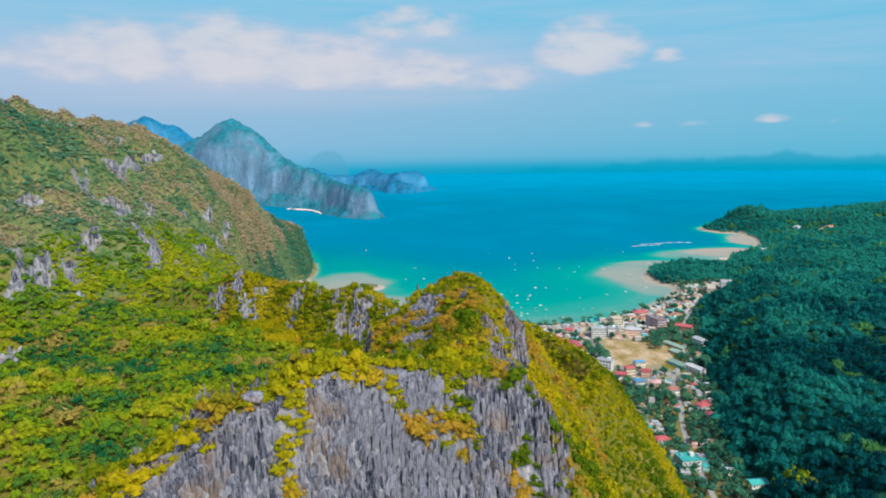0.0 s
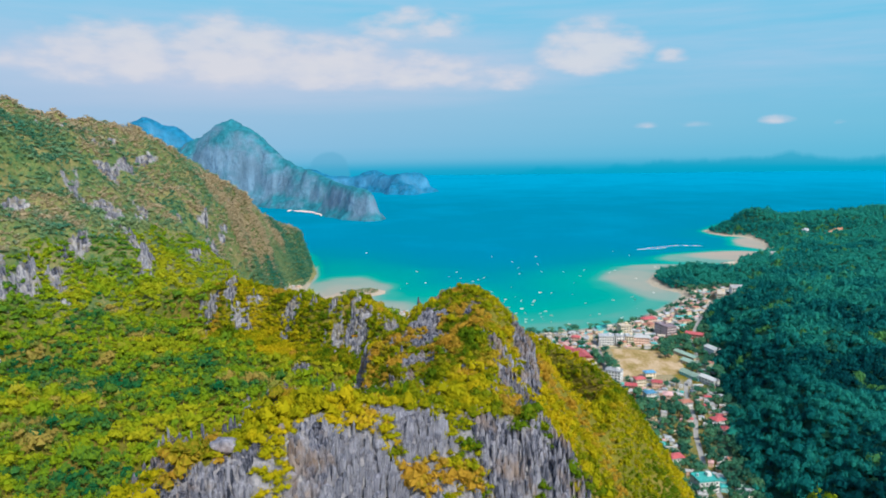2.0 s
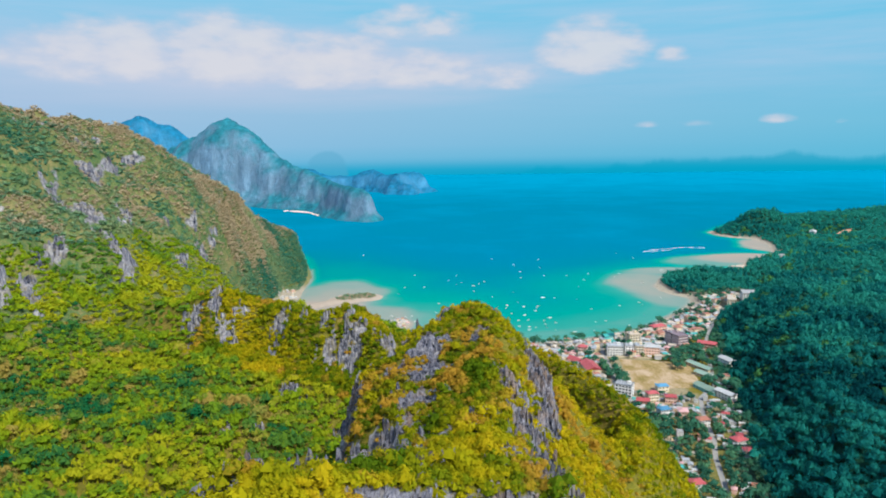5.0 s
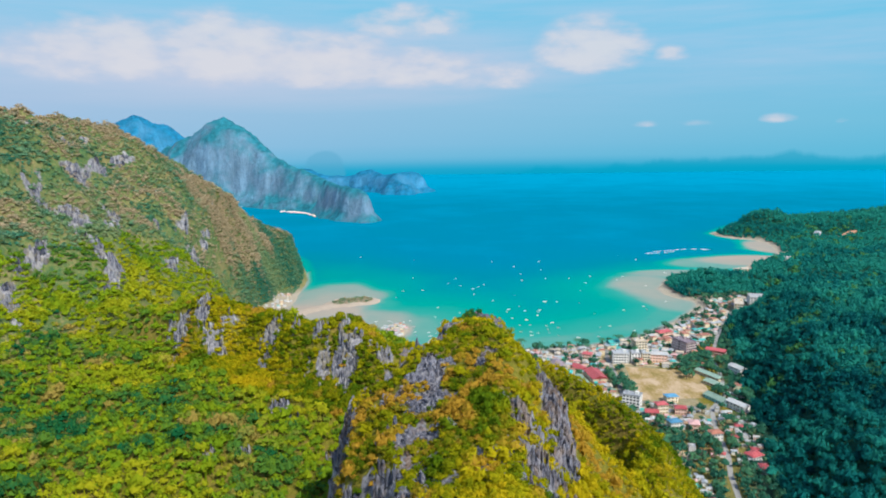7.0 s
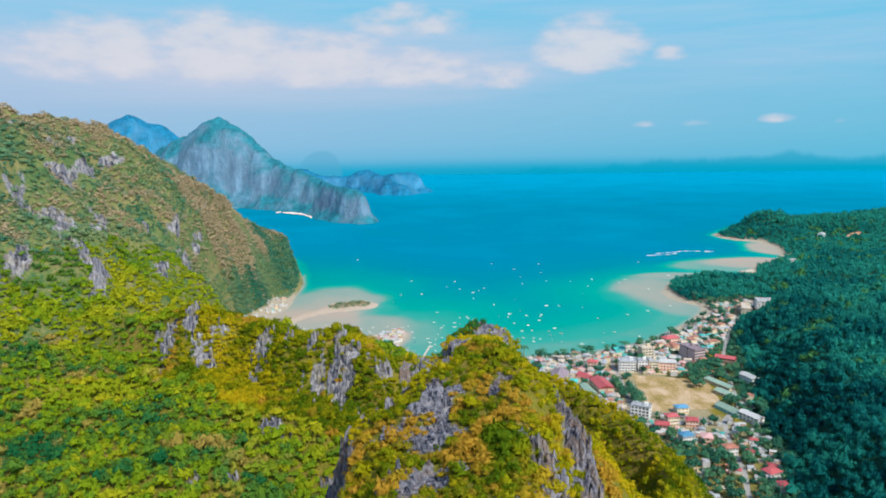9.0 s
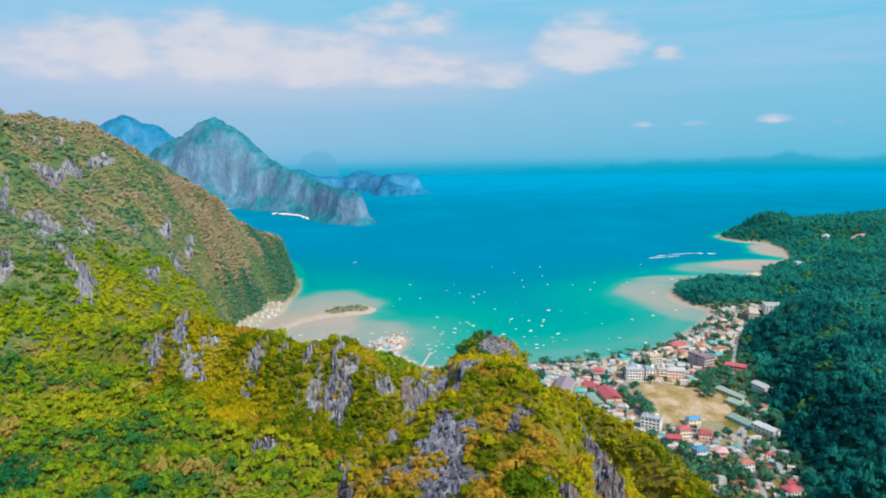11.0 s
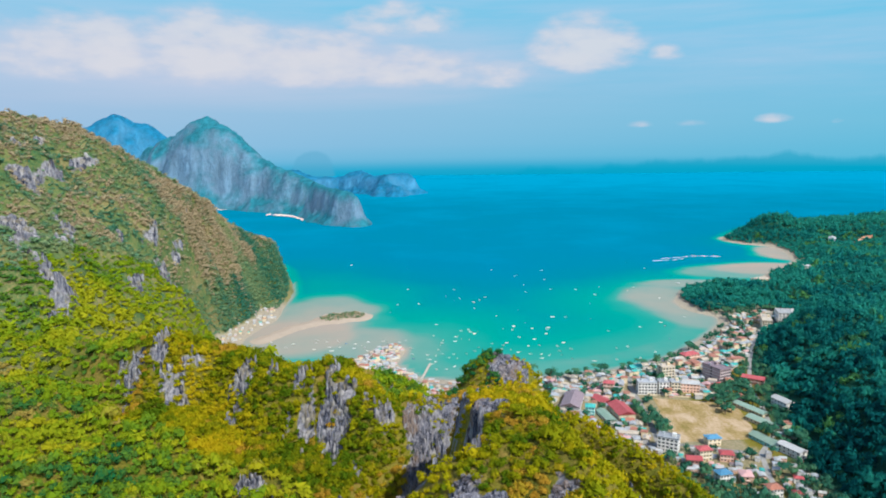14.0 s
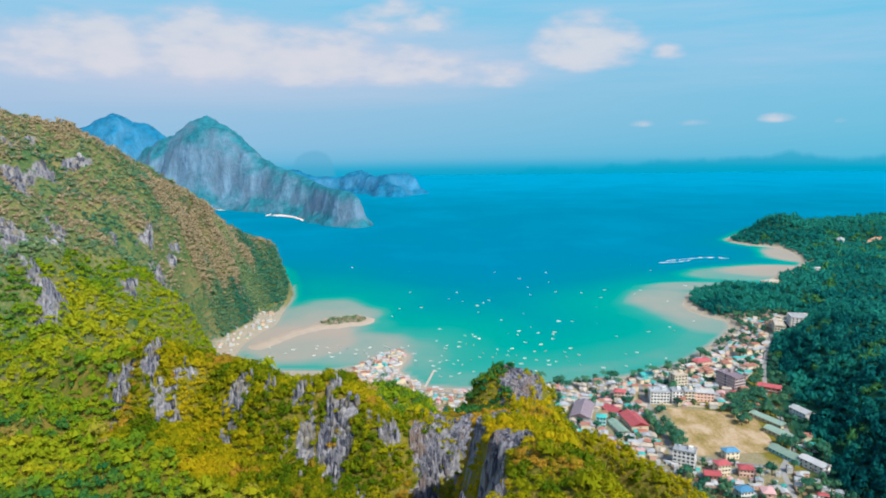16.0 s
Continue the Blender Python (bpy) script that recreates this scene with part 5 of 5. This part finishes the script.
for px, py, s in hedge + extra + places:
    if s != 91 and ((px < 60 and rng.random() > 0.12) or not free(px, py, 0.5) or not off_road(px, py, 1.5)):
        continue
    if count >= 230:
        if rng.random() < (0.9 if py < 660 else 0.3):
            LEFT.append((px, py))
        continue
    k = rng.uniform(0.75, 1.35)
    model = rng.choice(PALMS) if (s < 45 and rng.random() < 0.4) else rng.choice(TOWN_TREES)
    place_copy(model, pose(px, py, ground_at(px, py) - 0.1, 0, 0, rng.uniform(0, 360)) @ Matrix.Diagonal((k, k, k, 1)))
    TAKEN.append((px, py, 2.2 * k))
    count += 1

x, y = np.array([p[0] for p in LEFT]), np.array([p[1] for p in LEFT])
r = np.random.RandomState(41)
plant("garden_trees", TREES, x, y, land(x, y)[0] - 0.3, r.uniform(3.0, 5.4, len(x)), r.uniform(0.9, 1.3, len(x)), r.uniform(0.1, 0.8, len(x)), r.uniform(0, 1, len(x)), MAT_TOWN_LEAF, "dark green garden trees filling the gaps between houses", 42)

# a bare sandy clearing at the foot of the slope
u, v, q = sheet(np.linspace(-1, 1, 13), np.linspace(-1, 1, 17))
px, py = 166 + 9 * u * np.sqrt(1 - 0.5 * v * v) + 3 * v, 596 + 19 * v * np.sqrt(1 - 0.5 * u * u)
draped("clearing", px, py, q, 0.5, MAT_DIRT, "bare sandy clearing below the slope", "earth")


# ---- the bay: boats, jetty, islet, surf ----
MAT_HULL = plain("white_boat_paint", (0.80, 0.80, 0.78), 0.45, 0.08, 1.5)
MAT_HULL_BLUE = plain("blue_boat_paint", (0.10, 0.28, 0.48), 0.45, 0.15, 1.5)
MAT_BAMBOO = plain("bamboo", (0.34, 0.29, 0.19), 0.6, 0.2, 3.0)
MAT_CANVAS = plain("boat_awning", (0.68, 0.68, 0.65), 0.8, 0.12, 1.5)
MAT_AWNING = plain("orange_awning", (0.60, 0.24, 0.10), 0.8, 0.12, 1.5)
MAT_PALE = plain("sun_bleached_concrete", (0.52, 0.47, 0.40), 0.9, 0.2, 0.4)
MAT_FOAM = plain("white_surf", (0.85, 0.88, 0.88), 0.9, 0.06, 0.3)


def outrigger_boat(length, hull_mat, awning, label):
    """A bangka: slim upswept hull, awning on posts, two bamboo floats on cross poles."""
    thing = tagged(new("outrigger_boat"), label, "boat", "boats in the bay")
    vs, fs, n = [], [], 11
    for j in range(n):
        s = 2 * j / (n - 1) - 1
        w, keel, rail = 0.06 * length * (1 - abs(s) ** 2.4) + 0.03, -0.3 + 0.9 * abs(s) ** 3, 0.75 + 0.9 * abs(s) ** 2.5
        x = s * length / 2
        vs += [(x, -w, rail), (x, -w * 0.8, keel * 0.5 + 0.1), (x, 0, keel), (x, w * 0.8, keel * 0.5 + 0.1), (x, w, rail), (x, w * 0.8, rail - 0.25), (x, -w * 0.8, rail - 0.25)]
    for j in range(n - 1):
        for i in range(7):
            a, b = j * 7 + i, j * 7 + (i + 1) % 7
            fs.append((a, b, b + 7, a + 7))
    put_mesh("hull", mesh_of("hull", vs, fs), hull_mat, thing)
    bm = bmesh.new()
    box(bm, -0.05 * length, 0, 1.75, 0.46 * length, 0.075 * length, 0.12, 0.03)
    cover = part("awning", bm, awning, thing)
    bm = bmesh.new()
    box(bm, -0.12 * length, 0, 0.5, 0.24 * length, 0.08 * length, 0.9, 0.06)
    part("cabin", bm, hull_mat, thing)
    for sx in (-1, 1):
        bm = bmesh.new()
        box(bm, -0.05 * length + sx * 0.23 * length, 0, 0.5, 0.08, 0.095 * length, 1.3)
        part("awning_frame", bm, MAT_BAMBOO, cover)
    for sy in (-1, 1):
        bm = bmesh.new()
        bmesh.ops.create_cone(bm, cap_ends=True, segments=6, radius1=0.13, radius2=0.13, depth=0.72 * length, matrix=Matrix.Translation((0, sy * 0.2 * length, 0.12)) @ Euler((0, radians(90), 0)).to_matrix().to_4x4())
        part("float", bm, MAT_BAMBOO, thing)
    for sx in (-1, 1):
        bm = bmesh.new()
        box(bm, sx * 0.22 * length, 0, 0.85, 0.12, 0.42 * length, 0.1)
        part("cross_pole", bm, MAT_BAMBOO, thing)
    return thing


BOATS = [outrigger_boat(6.5, MAT_HULL, MAT_CANVAS, "white outrigger boat with a pale awning"), outrigger_boat(9, MAT_HULL, MAT_CANVAS, "large white outrigger tour boat with a pale awning"),
         outrigger_boat(7, MAT_HULL_BLUE, MAT_CANVAS, "blue-hulled outrigger boat with a pale awning"), outrigger_boat(6, MAT_HULL, MAT_AWNING, "small white outrigger boat with an orange awning")]
rng = random.Random(9)
moored = []


def moor(px, py, gap, turn):
    if any((px - a) ** 2 + (py - b) ** 2 < gap * gap for a, b in moored) or float(shore(np.array([px]), np.array([py]))[0]) > -5:
        return
    moored.append((px, py))
    place_copy(rng.choices(BOATS, (6, 4, 2, 1))[0], pose(px, py, 0.05, 0, 0, turn) @ Matrix.Scale(rng.uniform(0.55, 0.9), 4))


for _ in range(400):
    if len(moored) > 54:
        break
    moor(rng.uniform(-110, 320), 915 + 420 * rng.random() ** 1.35, 17, rng.gauss(-12, 22))
for cx, cy, rx, ry, n in ((-42, 962, 34, 14, 22), (-20, 930, 24, 16, 10), (5, 1000, 40, 34, 12), (-135, 1005, 40, 24, 26), (-215, 1010, 35, 22, 12), (-95, 1015, 30, 12, 9), (60, 985, 45, 30, 16), (130, 975, 60, 28, 14), (40, 1080, 80, 45, 14)):
    for _ in range(n):
        moor(cx + rx * rng.uniform(-1, 1), cy + ry * rng.uniform(-1, 1), 9, rng.gauss(-10, 40))
for _ in range(26):
    moor(rng.uniform(-230, 420), rng.uniform(1250, 1560), 40, rng.gauss(-8, 20))

# a concrete jetty on posts
jetty = tagged(new("jetty"), "narrow concrete jetty on posts with boats moored along it", "jetty")
jetty.location = (-52, 884, 0)
jetty.rotation_euler = (0, 0, radians(-9))
bm = bmesh.new()
box(bm, 3, 24, 1.1, 2.4, 54, 0.5, 0.05)
part("deck", bm, MAT_PALE, jetty)
for k in range(6):
    for s in (2.0, 4.0):
        bm = bmesh.new()
        box(bm, s, 2 + 8.5 * k, -3, 0.5, 0.5, 4.15)
        part("post", bm, MAT_CONCRETE, jetty)


# the sand spit and the scrubby islet at its end
def spit_height(x, y):
    d, h, _ = crest_of([(-262, 1030, 1.0), (-225, 1090, 1.0), (-205, 1118, 1.3), (-184, 1138, 3.2), (-160, 1146, 3.0)], x, y)
    return h + 0.5 - (d / np.where(x > -205, 13.0, 10.0)) ** 1.5 + 2.0 * (fractal(x, y, 16, 3, 44) - 0.5)


MAT_SAND = plain("wet_sand", (0.40, 0.32, 0.245), 0.95, 0.12, 0.08)
ix, iy, q = sheet(np.arange(-290, -105, 2.5), np.arange(1000, 1185, 2.5))
iz = spit_height(ix, iy)
keep = (iz[q] > -0.3).any(1)
put_mesh("sand_spit", mesh_of("sand_spit", np.stack([ix, iy, np.maximum(iz, -0.8)], 1), q[keep], None, True), MAT_SAND, label="pale sand spit running out to a low islet", category="sand", kind="structure")
x, y, r = scatter(-206, -142, 1118, 1170, 3.0, 31)
z = spit_height(x, y)
ok = (z > 2.2 + 1.6 * (fractal(x, y, 14, 2, 46) - 0.5)) & (r.uniform(size=len(x)) > 0.15)
x, y, z = x[ok], y[ok], z[ok]
plant("islet_scrub", SHRUBS, x, y, z - 0.3, r.uniform(1.7, 3.0, len(x)), r.uniform(0.6, 1.0, len(x)), r.uniform(0.2, 0.7, len(x)), r.uniform(0.2, 1.0, len(x)), MAT_MOUNT, "low grey-green scrub on the sandy islet", 32)

# surf over the reefs
def ragged(points, width, seed):
    """The mesh of a strip with ragged edges, along points on the water."""
    p = np.array(points, float)
    s = np.concatenate([[0], np.cumsum(np.hypot(*np.diff(p, axis=0).T))])
    at = np.arange(0, s[-1], 2.0)
    px, py = np.interp(at, s, p[:, 0]), np.interp(at, s, p[:, 1])
    mid, thick = 5 * (fractal(at, at * 0, 14, 3, seed) - 0.5), width * np.maximum(fractal(at, at * 0 + 50, 11, 3, seed + 1) * 2.4 - 0.75, 0.05)
    x, y = np.concatenate([px, px]), np.concatenate([py + mid - thick, py + mid + thick])
    n = len(at)
    i = np.arange(n - 1)
    return np.stack([x, y, 0 * x + 0.12], 1), np.stack([i, i + 1, i + 1 + n, i + n], 1)


def surf(points, width, seed):
    put_mesh("surf", mesh_of("surf", *ragged(points, width * 0.65, seed)), MAT_FOAM, label="white surf breaking over a reef", category="surf", kind="structure")


surf([(398, 1568), (440, 1575), (470, 1590)], 6, 1)
surf([(452, 1600), (500, 1622), (560, 1612)], 5, 3)
surf([(420, 1590), (470, 1606)], 4, 5)
surf([(668, 1862), (690, 1905), (735, 1975)], 9, 7)
surf([(880, 2200), (935, 2230)], 16, 9)
surf([(676, 1850), (672, 1880)], 8, 11)

# the bare red earth scar on the far hill
sx_, sy_, q = sheet(np.linspace(-1, 1, 13), np.linspace(-1, 1, 7))
hx, hy = 905 + 34 * sx_ * (1 - 0.3 * sy_), 1700 + 26 * sx_ + 9 * sy_ * (1 - sx_ ** 2)
draped("earth_scar", hx, hy, q, 0.4, plain("red_earth", (0.55, 0.30, 0.18), 0.95, 0.2, 0.1), "bare orange earth cut into the far hill", "earth")

# beaches at the foot of the far island's cliffs
for k, points in enumerate(([(-640, 2530), (-590, 2508), (-540, 2470), (-500, 2415), (-478, 2350)], [(-960, 2735), (-905, 2722), (-830, 2715), (-770, 2690)])):
    verts, faces = ragged([(a, b - 22) for a, b in points], 30, 20 + k)
    put_mesh("beach", mesh_of("beach", verts + (0, 0, 1.2), faces), MAT_BEACH, LIMESTONE_ISLAND, "narrow white sand beach")
